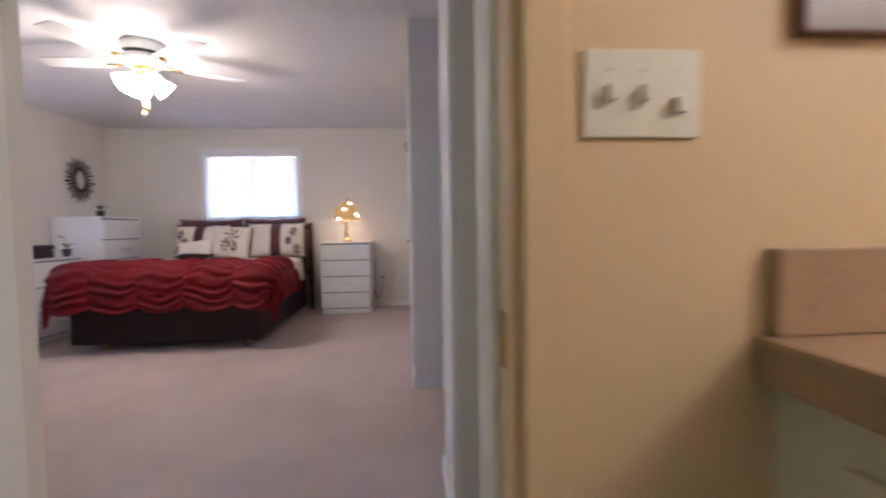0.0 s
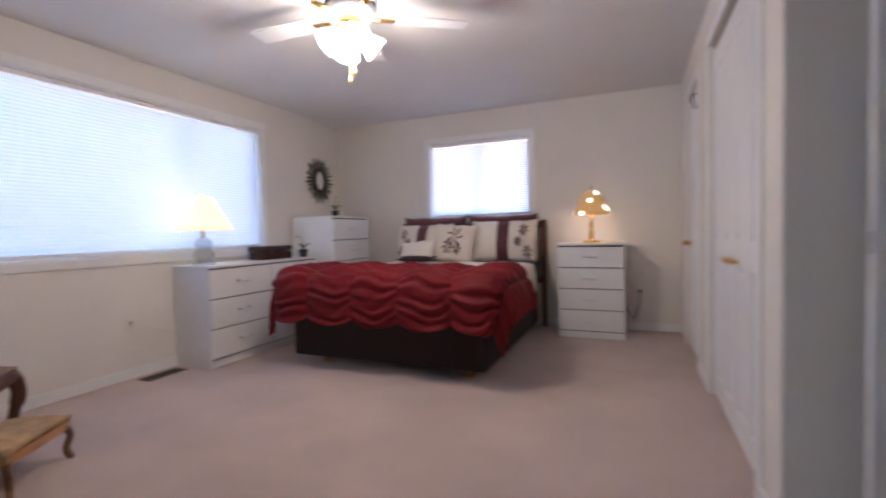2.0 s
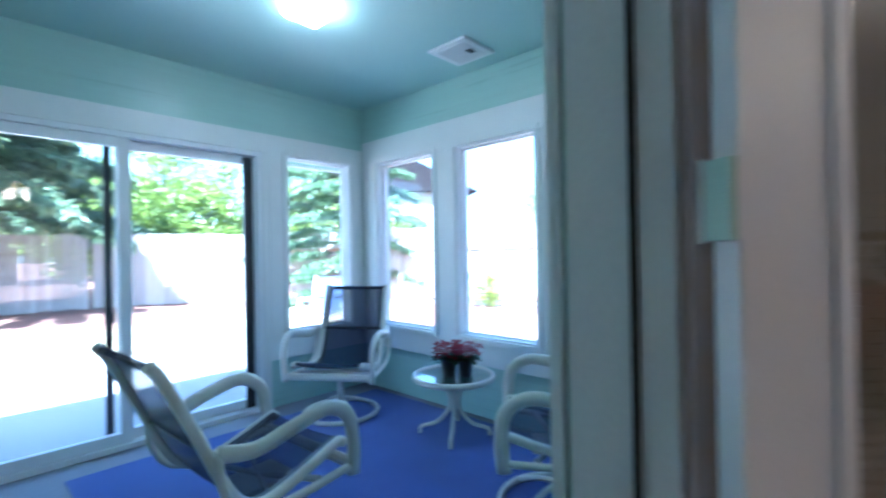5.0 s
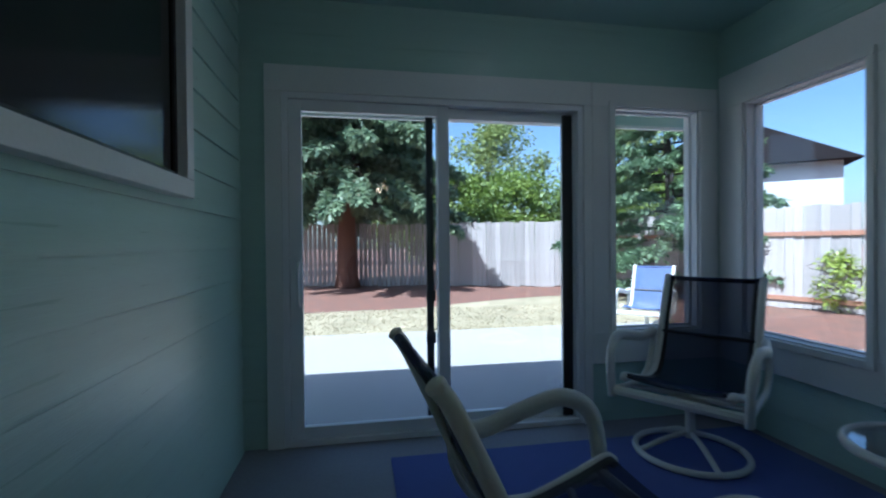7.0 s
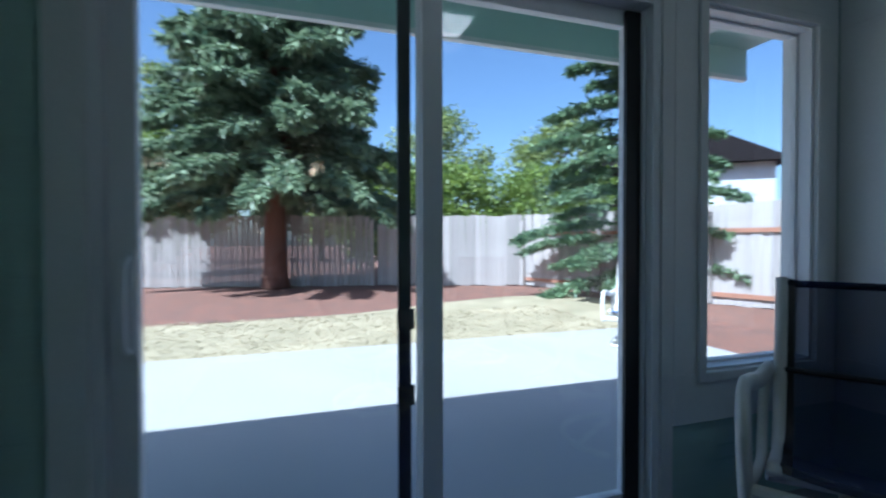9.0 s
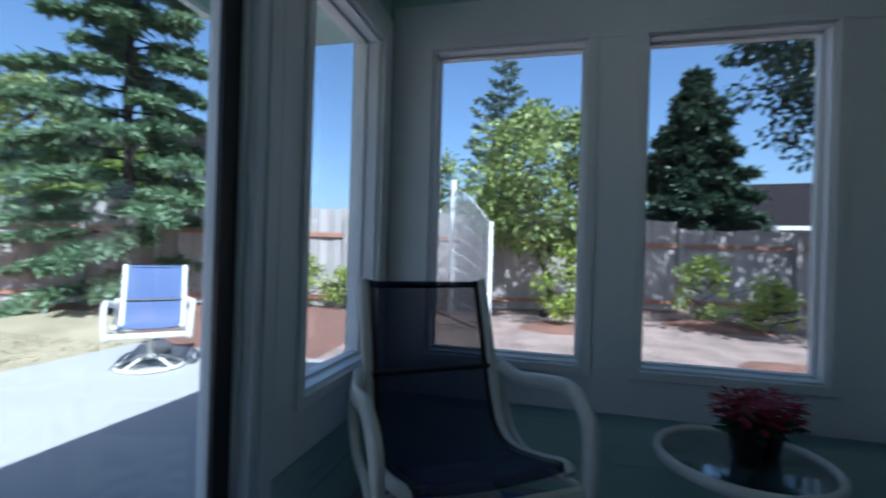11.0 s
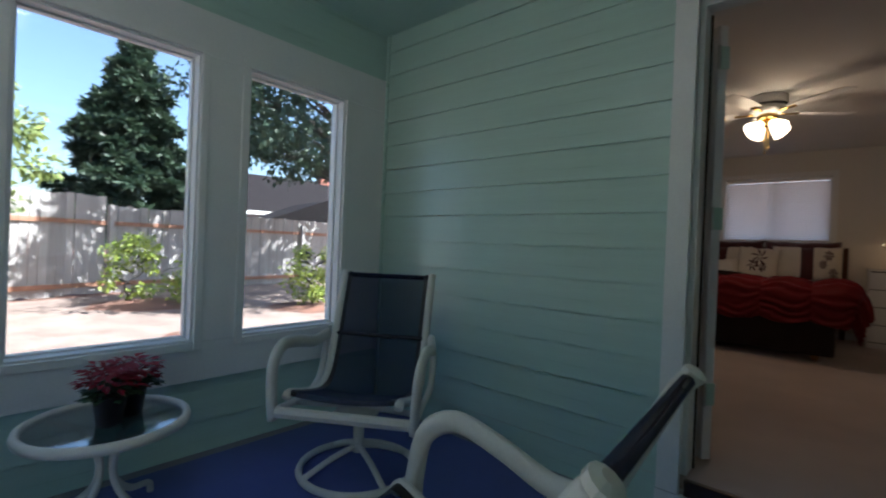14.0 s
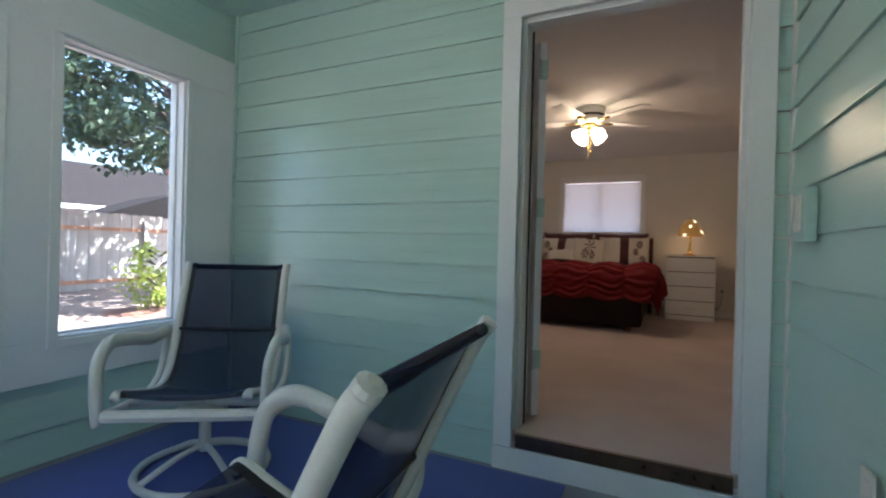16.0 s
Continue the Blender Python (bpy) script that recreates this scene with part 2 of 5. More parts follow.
# ---- shape helpers ----
def box(bm, x0, x1, y0, y1, z0, z1, bevel=0.0):
    v = bmesh.ops.create_cube(bm, size=1.0, matrix=Matrix.Translation(((x0 + x1) / 2, (y0 + y1) / 2, (z0 + z1) / 2)) @ Matrix.Diagonal((abs(x1 - x0), abs(y1 - y0), abs(z1 - z0), 1)))["verts"]
    if bevel:
        bmesh.ops.bevel(bm, geom=list({e for q in v for e in q.link_edges}), offset=bevel, segments=2, profile=0.6, affect='EDGES')
    return bm


def block(x0, x1, y0, y1, z0, z1, bevel=0.0):
    return box(bmesh.new(), x0, x1, y0, y1, z0, z1, bevel)


def lathe(profile, seg=24, bm=None, at=(0, 0, 0), ripple=0.0, waves=0):
    """Turns a profile of (radius, height) round z."""
    bm = bm or bmesh.new()
    rings = []
    for r, z in profile:
        rings.append([bm.verts.new((at[0] + r * (1 + ripple * math.cos(waves * 2 * math.pi * i / seg)) * math.cos(2 * math.pi * i / seg),
                                    at[1] + r * (1 + ripple * math.cos(waves * 2 * math.pi * i / seg)) * math.sin(2 * math.pi * i / seg), at[2] + z)) for i in range(seg)])
    for a, b in zip(rings, rings[1:]):
        for i in range(seg):
            bm.faces.new((a[i], a[(i + 1) % seg], b[(i + 1) % seg], b[i]))
    if profile[0][0] > 1e-4:
        bm.faces.new(rings[0][::-1])
    if profile[-1][0] > 1e-4:
        bm.faces.new(rings[-1])
    return bm


def tube(points, radius, seg=8, bm=None, closed=False, flat=1.0):
    """Sweeps a round or flattened section along points; radius may be a list."""
    bm = bm or bmesh.new()
    pts = [Vector(p) for p in points]
    n = len(pts)
    rad = radius if isinstance(radius, (list, tuple)) else [radius] * n
    rings, side = [], None
    for i, p in enumerate(pts):
        a = pts[(i - 1) % n] if closed or i else p
        b = pts[(i + 1) % n] if closed or i < n - 1 else p
        d = (b - a).normalized()
        if side is None:
            side = d.cross(Vector((0, 0, 1)) if abs(d.z) < 0.9 else Vector((1, 0, 0))).normalized()
        side = (side - d * side.dot(d)).normalized()
        up = side.cross(d)
        rings.append([bm.verts.new(p + (side * math.cos(t) + up * math.sin(t) * flat) * rad[i]) for t in [2 * math.pi * k / seg for k in range(seg)]])
    pairs = list(zip(rings, rings[1:])) + ([(rings[-1], rings[0])] if closed else [])
    for a, b in pairs:
        for k in range(seg):
            bm.faces.new((a[k], b[k], b[(k + 1) % seg], a[(k + 1) % seg]))
    if not closed:
        bm.faces.new(rings[0]), bm.faces.new(rings[-1][::-1])
    return bm


def smooth_path(ctrl, steps=8):
    """A rounded line through control points."""
    p = [Vector(c) for c in ctrl]
    p = [p[0] * 2 - p[1]] + p + [p[-1] * 2 - p[-2]]
    out = []
    for i in range(1, len(p) - 2):
        for k in range(steps):
            t = k / steps
            out.append(0.5 * (2 * p[i] + (p[i + 1] - p[i - 1]) * t + (2 * p[i - 1] - 5 * p[i] + 4 * p[i + 1] - p[i + 2]) * t * t + (3 * p[i] - p[i - 1] - 3 * p[i + 1] + p[i + 2]) * t ** 3))
    return out + [p[-2]]


def surface(f, nu, nv, bm=None, thick=0.0):
    """A sheet f(u, v) with u and v from 0 to 1."""
    bm = bm or bmesh.new()
    g = [[bm.verts.new(f(i / nu, j / nv)) for j in range(nv + 1)] for i in range(nu + 1)]
    faces = [bm.faces.new((g[i][j], g[i + 1][j], g[i + 1][j + 1], g[i][j + 1])) for i in range(nu) for j in range(nv)]
    if thick:
        bmesh.ops.recalc_face_normals(bm, faces=faces)
        bmesh.ops.solidify(bm, geom=faces, thickness=thick)
    return bm


def mesh_of(name, bm, material, shade=False):
    me = bpy.data.meshes.new(name)
    bmesh.ops.recalc_face_normals(bm, faces=bm.faces[:])
    bm.to_mesh(me)
    bm.free()
    me.materials.append(material)
    if shade:
        me.polygons.foreach_set("use_smooth", [True] * len(me.polygons))
    return me


def part(name, bm, material, parent, label="", shade=False, at=None):
    me = bm if isinstance(bm, bpy.types.Mesh) else mesh_of(name, bm, material, shade)
    ob = new(name, me)
    ob.parent = parent
    if at is not None:
        ob.matrix_basis = at
    return tagged(ob, label)


def thing(name, label, category, at=None, group="", kind=""):
    ob = new(name)
    ob.empty_display_size = 0.1
    if at is not None:
        ob.matrix_basis = at
    return tagged(ob, label, category, group, kind)


def built(name, bm, material, label="", category="", kind="structure", shade=False):
    return tagged(new(name, mesh_of(name, bm, material, shade)), label, category, "", kind)


def wall(name, along, s0, s1, c0, c1, z0, z1, holes, material, label):
    """An upright wall along x or y, with openings (s0, s1, z0, z1) right through it."""
    bm = bmesh.new()
    cuts = sorted({s0, s1, *[h[0] for h in holes], *[h[1] for h in holes]})
    for a, b in zip(cuts, cuts[1:]):
        spans, low = [], z0
        for h in sorted([h for h in holes if h[0] <= a + 1e-6 and h[1] >= b - 1e-6], key=lambda q: q[2]):
            if h[2] > low:
                spans.append((low, h[2]))
            low = h[3]
        if low < z1:
            spans.append((low, z1))
        for p, q in spans:
            box(bm, *((a, b, c0, c1) if along == "x" else (c0, c1, a, b)), p, q)
    bmesh.ops.remove_doubles(bm, verts=bm.verts[:], dist=1e-5)
    return built(name, bm, material, label, "wall")


# ---- plan ----
XW, YN, YS, ZC = -3.10, 6.62, 1.58, 2.31          # bedroom: west face, north face, south face, ceiling
YX, XE, YP, ZF, ZP = 1.40, -0.06, -1.70, -0.18, 2.39   # porch: north face, east face, south face, floor, ceiling
ZG = -0.30

floor = built("floor", block(XW, 2.4, 1.40, YN, -0.05, 0.0), M_CARPET, "beige pink cut-pile bedroom carpet", "floor")
built("floor_bath", block(0.01, 2.4, -0.6, 1.40, -0.05, -0.002), mat("bath_vinyl", (0.45, 0.38, 0.30), 0.5, 0.1), "tan vinyl bathroom floor", "floor")
built("ceiling", block(XW - 0.14, 2.54, 1.43, YN + 0.14, ZC, ZC + 0.1), M_CEIL, "white textured bedroom ceiling", "ceiling")
built("ceiling_bath", block(-0.045, 2.54, -0.74, 1.43, ZC, ZC + 0.1), M_CEIL, "white bathroom ceiling", "ceiling")
NWIN = (-1.90, -0.75, 1.15, 2.00)
WWIN = (2.92, 5.28, 0.88, 2.04)
FDOOR = (-1.14, -0.185, -0.07, 2.02)
wall("wall_north", "x", XW - 0.14, 2.54, YN, YN + 0.14, -0.3, ZC, [NWIN], M_WALL, "cream painted bedroom wall with a small window")
wall("wall_west", "y", YS, YN, XW - 0.14, XW, -0.3, ZC, [WWIN], M_WALL, "cream painted bedroom wall with a wide window")
wall("wall_south", "x", XW - 0.14, FDOOR[1], YX + 0.02, YS, -0.3, 2.6, [FDOOR], M_WALL, "cream painted wall with the porch doorway")
built("wall_south_east", block(FDOOR[1], -0.06, YX + 0.02, 1.455, -0.3, 2.6), M_WALL, "narrow cream wall beside the porch door", "wall")
wall("wall_bath", "x", -0.04, 2.4, 1.22, 1.36, 0, ZC, [(0.03, 0.78, 0, 2.02)], M_BATH, "tan painted bathroom wall with a doorway")
built("wall_jog", block(-0.06, 0.02, 1.361, 1.42, 0, ZC), M_WALL, "short cream return wall", "wall")
wall("wall_bifold", "y", 1.36, 2.46, 0.77, 0.92, 0, ZC, [(1.42, 1.93, 0, 2.03)], M_WALL, "cream wall round a narrow closet")
wall("wall_closet", "y", 3.50, YN, 0.66, 0.78, 0, ZC, [(3.78, 4.92, 0, 2.03), (5.42, 6.16, 0, 2.03)], M_WALL, "cream wall with closet openings")
built("wall_closet_end", block(0.78, 2.4, 3.50, 3.62, 0, ZC), M_WALL, "cream end wall of the closet", "wall")
built("wall_vestibule", block(0.92, 2.4, 2.34, 2.46, 0, ZC), M_WALL, "cream wall by the bedroom entry", "wall")
built("wall_east", block(2.4, 2.54, -0.74, YN, 0, ZC), M_WALL, "plain cream wall", "wall")
built("wall_bath_south", block(0.01, 2.4, -0.74, -0.6, 0, ZC), M_BATH, "plain tan bathroom wall", "wall")

# porch shell
WINS = ((-1.48, -0.77), (-0.525, 0.172), (0.418, 1.05))
WZ = (0.400, 1.850)
SWIN = (-2.94, -2.325)
SLIDE = (-2.112, -0.275)
built("floor_porch", block(XW - 0.14, XE + 0.10, YP - 0.14, YX + 0.02, ZF - 0.15, ZF), M_SLAB, "grey painted concrete porch floor", "floor")
built("rug", block(-3.02, -0.86, -1.45, 1.34, ZF, ZF + 0.008), M_RUG, "blue outdoor carpet on the porch floor", "rug")
built("ceiling_porch", block(XW - 0.14, XE + 0.10, YP - 0.14, YX + 0.02, ZP, ZP + 0.1), M_TEALC, "seafoam painted porch ceiling", "ceiling")
wall("wall_porch_west", "y", YP - 0.14, YX + 0.02, XW - 0.13, XW - 0.012, -0.3, ZP, [(a, b, *WZ) for a, b in WINS], M_SIDING, "seafoam porch wall with three picture windows")
wall("wall_porch_south", "x", XW - 0.012, XE + 0.10, YP - 0.13, YP - 0.012, -0.3, ZP, [(*SLIDE, ZF, 1.85), (*SWIN, *WZ)], M_SIDING, "seafoam porch wall with a sliding door")
built("wall_porch_east", block(XE + 0.012, XE + 0.07, YP - 0.012, 1.219, -0.3, ZP), M_SIDING, "seafoam porch side wall", "wall")

# ---- trim, windows and doors ----
def casing(name, along, s0, s1, z0, z1, c0, c1, w, material, label, foot=True, sill=True):
    """A flat casing round an opening; c0 to c1 is its depth off the wall."""
    t = thing(name, label, "trim", kind="structure")
    def rail(n, a, b, p, q):
        part(n, block(*((a, b, c0, c1) if along == "x" else (c0, c1, a, b)), p, q, 0.004), material, t)
    rail("side_casing", s0 - w, s0, z0 if foot else z0 - w, z1)
    rail("side_casing", s1, s1 + w, z0 if foot else z0 - w, z1)
    rail("head_casing", s0 - w, s1 + w, z1, z1 + w)
    if sill and not foot:
        rail("sill_casing", s0, s1, z0 - w, z0)
    return t


def lined_window(name, along, s0, s1, z0, z1, inner, outer, material, label, mullion=None, fw=0.035):
    """A window unit in an opening: liner, frame and panes; inner and outer are its two depths."""
    t = thing(name, label, "window", kind="structure")
    mid = inner + (outer - inner) * 0.62
    lo, hi = min(inner, outer), max(inner, outer)
    m0, m1 = mid - 0.02, mid + 0.02
    def bar(n, a, b, p, q, d0, d1, mt=material):
        return part(n, block(*((a, b, d0, d1) if along == "x" else (d0, d1, a, b)), p, q, 0.003 if mt is material else 0), mt, t)
    for a, b, p, q in ((s0, s0 + 0.012, z0, z1), (s1 - 0.012, s1, z0, z1), (s0 + 0.012, s1 - 0.012, z0, z0 + 0.012), (s0 + 0.012, s1 - 0.012, z1 - 0.012, z1)):
        bar("liner", a, b, p, q, lo, hi)
    a, b, p, q = s0 + 0.012, s1 - 0.012, z0 + 0.012, z1 - 0.012
    for e in ((a, a + fw, p, q), (b - fw, b, p, q), (a + fw, b - fw, p, p + fw), (a + fw, b - fw, q - fw, q)):
        bar("window_frame", *e, m0, m1)
    stops = [a + fw] + ([mullion - 0.02, mullion + 0.02] if mullion else []) + [b - fw]
    if mullion:
        bar("mullion", mullion - 0.02, mullion + 0.02, p + fw, q - fw, m0, m1)
    for u, v in zip(stops[::2], stops[1::2]):
        g = bar("pane", u, v, p + fw, q - fw, mid - 0.003, mid + 0.003, M_GLASS)
        g.visible_shadow = False
    return t


def blind(name, along, s0, s1, z0, z1, c, pitch, label):
    """A lowered blind: head rail, slats one by one, bottom rail."""
    t = thing(name, label, "window blind")
    n = int((z1 - z0 - 0.06) / pitch)
    w = s1 - s0
    bm = surface(lambda u, v: (-w / 2 + w * u, 0.0055 * math.sin(math.pi * v), -pitch * 0.56 + pitch * 1.12 * v), 1, 4)
    for vert in bm.verts:
        vert.co.y += 0.006 * (vert.co.z / pitch)
    me = mesh_of("slat", bm, M_BLIND, True)
    turn = 0 if along == "x" else 90
    mid = (s0 + s1) / 2
    for i in range(n):
        z = z0 + 0.03 + pitch * (i + 0.5)
        part("slat", me, None, t, at=pose(*((mid, c, z) if along == "x" else (c, mid, z)), 0, 0, turn))
    for p, q, nm in ((z1 - 0.035, z1, "head_rail"), (z0, z0 + 0.025, "bottom_rail")):
        part(nm, block(*((s0, s1, c - 0.012, c + 0.012) if along == "x" else (c - 0.012, c + 0.012, s0, s1)), p, q, 0.003), M_TRIM, t)
    return t


def panel_leaf(name, parent, w, h, th, material, fields, at):
    """A moulded door leaf from x 0 to w, with sunken and raised fields (x0, x1, z0, z1)."""
    bm = bmesh.new()
    xs = sorted({0, w, *[f[0] for f in fields], *[f[1] for f in fields]})
    for a, b in zip(xs, xs[1:]):
        low = 0.0
        for f in sorted([f for f in fields if f[0] <= a + 1e-6 and f[1] >= b - 1e-6], key=lambda q: q[2]):
            box(bm, a, b, -th / 2, th / 2, low, f[2])
            low = f[3]
        box(bm, a, b, -th / 2, th / 2, low, h)
    for x0, x1, p, q in fields:
        box(bm, x0, x1, -th / 2 + 0.010, th / 2 - 0.010, p, q)
        for s in (-1, 1):
            y = s * (th / 2 - 0.006)
            box(bm, x0 + 0.03, x1 - 0.03, y - 0.005, y + 0.005, p + 0.03, q - 0.03, 0.004)
    return part(name, bm, material, parent, at=at)


def knob(parent, material, at, r=0.027, label=""):
    prof = [(r * 0.95, 0), (r, 0.006), (r * 0.45, 0.010), (r * 0.4, r), (r * 0.75, r * 1.2), (r, r * 1.75), (r * 0.85, r * 2.2), (0.001, r * 2.45)]
    return part("knob", lathe(prof, 20), material, parent, label, True, at)


casing("trim_window_north", "x", *NWIN, YN - 0.016, YN, 0.055, M_TRIM, "white window casing on the bedroom wall", foot=False)
casing("trim_window_west", "y", *WWIN, XW, XW + 0.016, 0.06, M_TRIM, "white casing round the wide window", foot=False)
lined_window("window_1", "x", *NWIN, YN, YN + 0.14, M_VINYL, "small white sliding window behind a lowered blind", -1.32)
lined_window("window_2", "y", *WWIN, XW, XW - 0.14, M_VINYL, "wide white window behind a lowered blind", 4.55)
blind("window_blind", "x", NWIN[0] + 0.018, NWIN[1] - 0.018, NWIN[2] + 0.015, NWIN[3] - 0.016, YN + 0.028, 0.024, "lowered white slatted blind over the small window")
blind("window_blind", "y", WWIN[0] + 0.018, WWIN[1] - 0.018, WWIN[2] + 0.015, WWIN[3] - 0.016, XW - 0.028, 0.024, "lowered white slatted blind over the wide window")

for nm, b in (("baseboard_north", (0.174 - 0.0, 0.66, YN - 0.012, YN, 0, 0.075)), ("baseboard_north_west", (XW, 0.174, YN - 0.012, YN, 0, 0.075)),
              ("baseboard_west", (XW, XW + 0.012, YS, YN - 0.012, 0, 0.075)), ("baseboard_south", (XW + 0.012, -1.25, YS, YS + 0.012, 0, 0.075)),
              ("baseboard_closet_end", (0.66, 2.4, 3.488, 3.50, 0, 0.075)), ("baseboard_closet", (0.648, 0.66, 3.488, 3.72, 0, 0.075)),
              ("baseboard_closet_far", (0.648, 0.66, 4.99, 5.35, 0, 0.075)), ("baseboard_vestibule", (0.77, 2.4, 2.46, 2.472, 0, 0.075)),
              ("baseboard_bifold", (0.758, 0.77, 2.02, 2.472, 0, 0.075))):
    built(nm, block(*b, 0.003), M_TRIM, "white painted baseboard", "baseboard")

# closets and entry on the east side
casing("trim_closet", "y", 3.78, 4.92, 0, 2.03, 0.648, 0.66, 0.065, M_TRIM, "white closet casing")
casing("trim_closet_far", "y", 5.42, 6.16, 0, 2.03, 0.648, 0.66, 0.065, M_TRIM, "white doorway casing")
casing("trim_bifold", "y", 1.42, 1.93, 0, 2.03, 0.752, 0.77, 0.055, M_TRIM, "white casing round the narrow closet")


def bifold(name, y0, y1, x, n, label, knobs):
    t = thing(name, label, "closet door", pose(x, y0, 0.012, 0, 0, 90), kind="structure")
    w = (y1 - y0) / n
    for i in range(n):
        f = [(0.055, w - 0.055, 0.12, 0.80), (0.055, w - 0.055, 0.92, 1.88)]
        panel_leaf("leaf", t, w - 0.004, 2.0, 0.032, M_DOORP, f, pose(i * w + 0.002, 0, 0))
    for y, z in knobs:
        knob(t, M_BRASS, pose(y - y0, 0.016, z, -90, 0, 0), 0.015)
    part("track", block(0, y1 - y0, -0.015, 0.015, 2.002, 2.016), M_GAP, t, "dark door track")
    return t


bifold("door_closet", 3.78, 4.92, 0.70, 4, "white panelled bifold closet doors with brass knobs", ((4.29, 0.82), (4.42, 0.82)))
bifold("door_closet_narrow", 1.42, 1.93, 0.885, 2, "white moulded bifold door with a brass knob", ((1.83, 0.83),))
t = thing("door_far", "white closed panel door beside the closet", "door", pose(0.70, 5.42, 0.012, 0, 0, 90), kind="structure")
panel_leaf("leaf", t, 0.74, 2.0, 0.035, M_DOORP, [(0.1, 0.33, 0.15, 0.8), (0.41, 0.64, 0.15, 0.8), (0.1, 0.33, 0.95, 1.85), (0.41, 0.64, 0.95, 1.85)], pose(0, 0, 0))
knob(t, M_BRASS, pose(0.67, 0.018, 0.85, -90, 0, 0), 0.024)
part("hook", tube(smooth_path([(0.05, 0.02, 1.90), (0.05, 0.06, 1.90), (0.05, 0.07, 1.86), (0.05, 0.05, 1.80)]), 0.006), M_BLACKM, t, "small black coat hook", True)

t = thing("door_entry", "white panelled entry door standing open with bronze knob", "door", pose(0.83, 3.40, 0.018), kind="structure")
panel_leaf("leaf", t, 0.78, 2.0, 0.036, M_DOORP, [(0.15, 0.36, 0.15, 0.75), (0.42, 0.63, 0.15, 0.75), (0.15, 0.36, 0.95, 1.87), (0.42, 0.63, 0.95, 1.87)], pose(0, 0, 0))
knob(t, M_BRONZE, pose(0.065, -0.018, 0.935, 90, 0, 0), 0.028, "aged bronze knob")
part("latch", block(-0.003, 0.0, -0.012, 0.012, 0.90, 0.96), M_STEEL, t)
part("door_stop", lathe([(0.014, -0.018), (0.012, 0.02), (0.010, 0.06)], 12), M_BRASS, t, "brass foot stop", at=pose(0.05, -0.026, 0))

# bathroom doorway
casing("trim_bath_door", "x", 0.03, 0.78, 0, 2.02, 1.206, 1.22, 0.06, M_BATH, "tan painted door casing")
t = thing("door_frame_bath", "painted bathroom door jamb with a brass strike plate", "door frame", kind="structure")
part("jamb", block(0.03, 0.04, 1.22, 1.36, 0, 2.02), M_TRIM, t)
part("jamb", block(0.765, 0.78, 1.22, 1.36, 0, 2.02), M_BATH, t)
part("head_jamb", block(0.04, 0.765, 1.22, 1.36, 2.005, 2.02), M_TRIM, t)
part("door_stop", block(0.752, 0.765, 1.30, 1.335, 0, 2.005), M_TRIM, t)
part("strike_plate", block(0.762, 0.765, 1.25, 1.285, 0.82, 0.90, 0.001), M_BRASS, t, "worn brass strike plate")
t = thing("light_switch", "cream three-gang switch plate on the tan wall", "light switch")
part("plate", block(0.862, 1.022, 1.213, 1.22, 1.135, 1.25, 0.003), M_PLATE, t)
for i in range(3):
    x = 0.896 + 0.046 * i
    part("toggle", block(x - 0.005, x + 0.005, 1.198, 1.214, 1.18 if i < 2 else 1.165, 1.202 if i < 2 else 1.187, 0.002), M_PLATE, t)
    part("screw", lathe([(0.003, 0), (0.003, 0.002)], 8), M_STEEL, t, at=pose(x, 1.213, 1.222, 90, 0, 0))
t = thing("wall_picture", "dark wooden picture frame on the tan wall", "picture")
for b in ((1.155, 1.50, 1.20, 1.22, 1.27, 1.35), (1.155, 1.50, 1.20, 1.22, 1.72, 1.75), (1.155, 1.185, 1.20, 1.22, 1.35, 1.72), (1.47, 1.50, 1.20, 1.22, 1.35, 1.72)):
    part("frame", block(*b, 0.004), M_WOODD, t)
part("print", block(1.185, 1.47, 1.211, 1.218, 1.35, 1.72), M_IVORY, t)
t = thing("vanity_light", "brass vanity light bar with lit globes", "wall light", pose(2.38, 0.3, 1.95))
part("bar", block(-0.03, 0.02, -0.35, 0.35, -0.05, 0.05, 0.006), M_BRASS, t)
for y in (-0.22, 0.0, 0.22):
    part("globe", lathe([(0.02, -0.06), (0.05, -0.04), (0.06, 0), (0.05, 0.04), (0.001, 0.06)], 16), M_BELL, t, "lit frosted globe", True, pose(-0.09, y, 0))
bulb("vanity_bulb", 2.1, 0.3, 1.95, 15.0, (1, 0.78, 0.52), 0.12)
t = thing("vanity", "cream bathroom vanity cabinet under a counter", "cabinet")
part("body", block(1.14, 1.70, -0.5, 1.22, 0.10, 0.80), M_CAB, t)
part("plinth", block(1.20, 1.70, -0.5, 1.22, 0, 0.10), M_CAB, t)
for y in (0.02, 0.46, 0.9):
    part("door", block(1.12, 1.14, y - 0.20, y + 0.20, 0.16, 0.74, 0.006), M_CAB, t)
t = thing("counter", "tan laminate bathroom counter with splash", "counter")
part("top", block(1.105, 1.72, -0.5, 1.218, 0.80, 0.865, 0.008), M_COUNTER, t)
part("splash", block(1.125, 1.72, 1.198, 1.2195, 0.866, 0.985, 0.003), M_COUNTER, t)

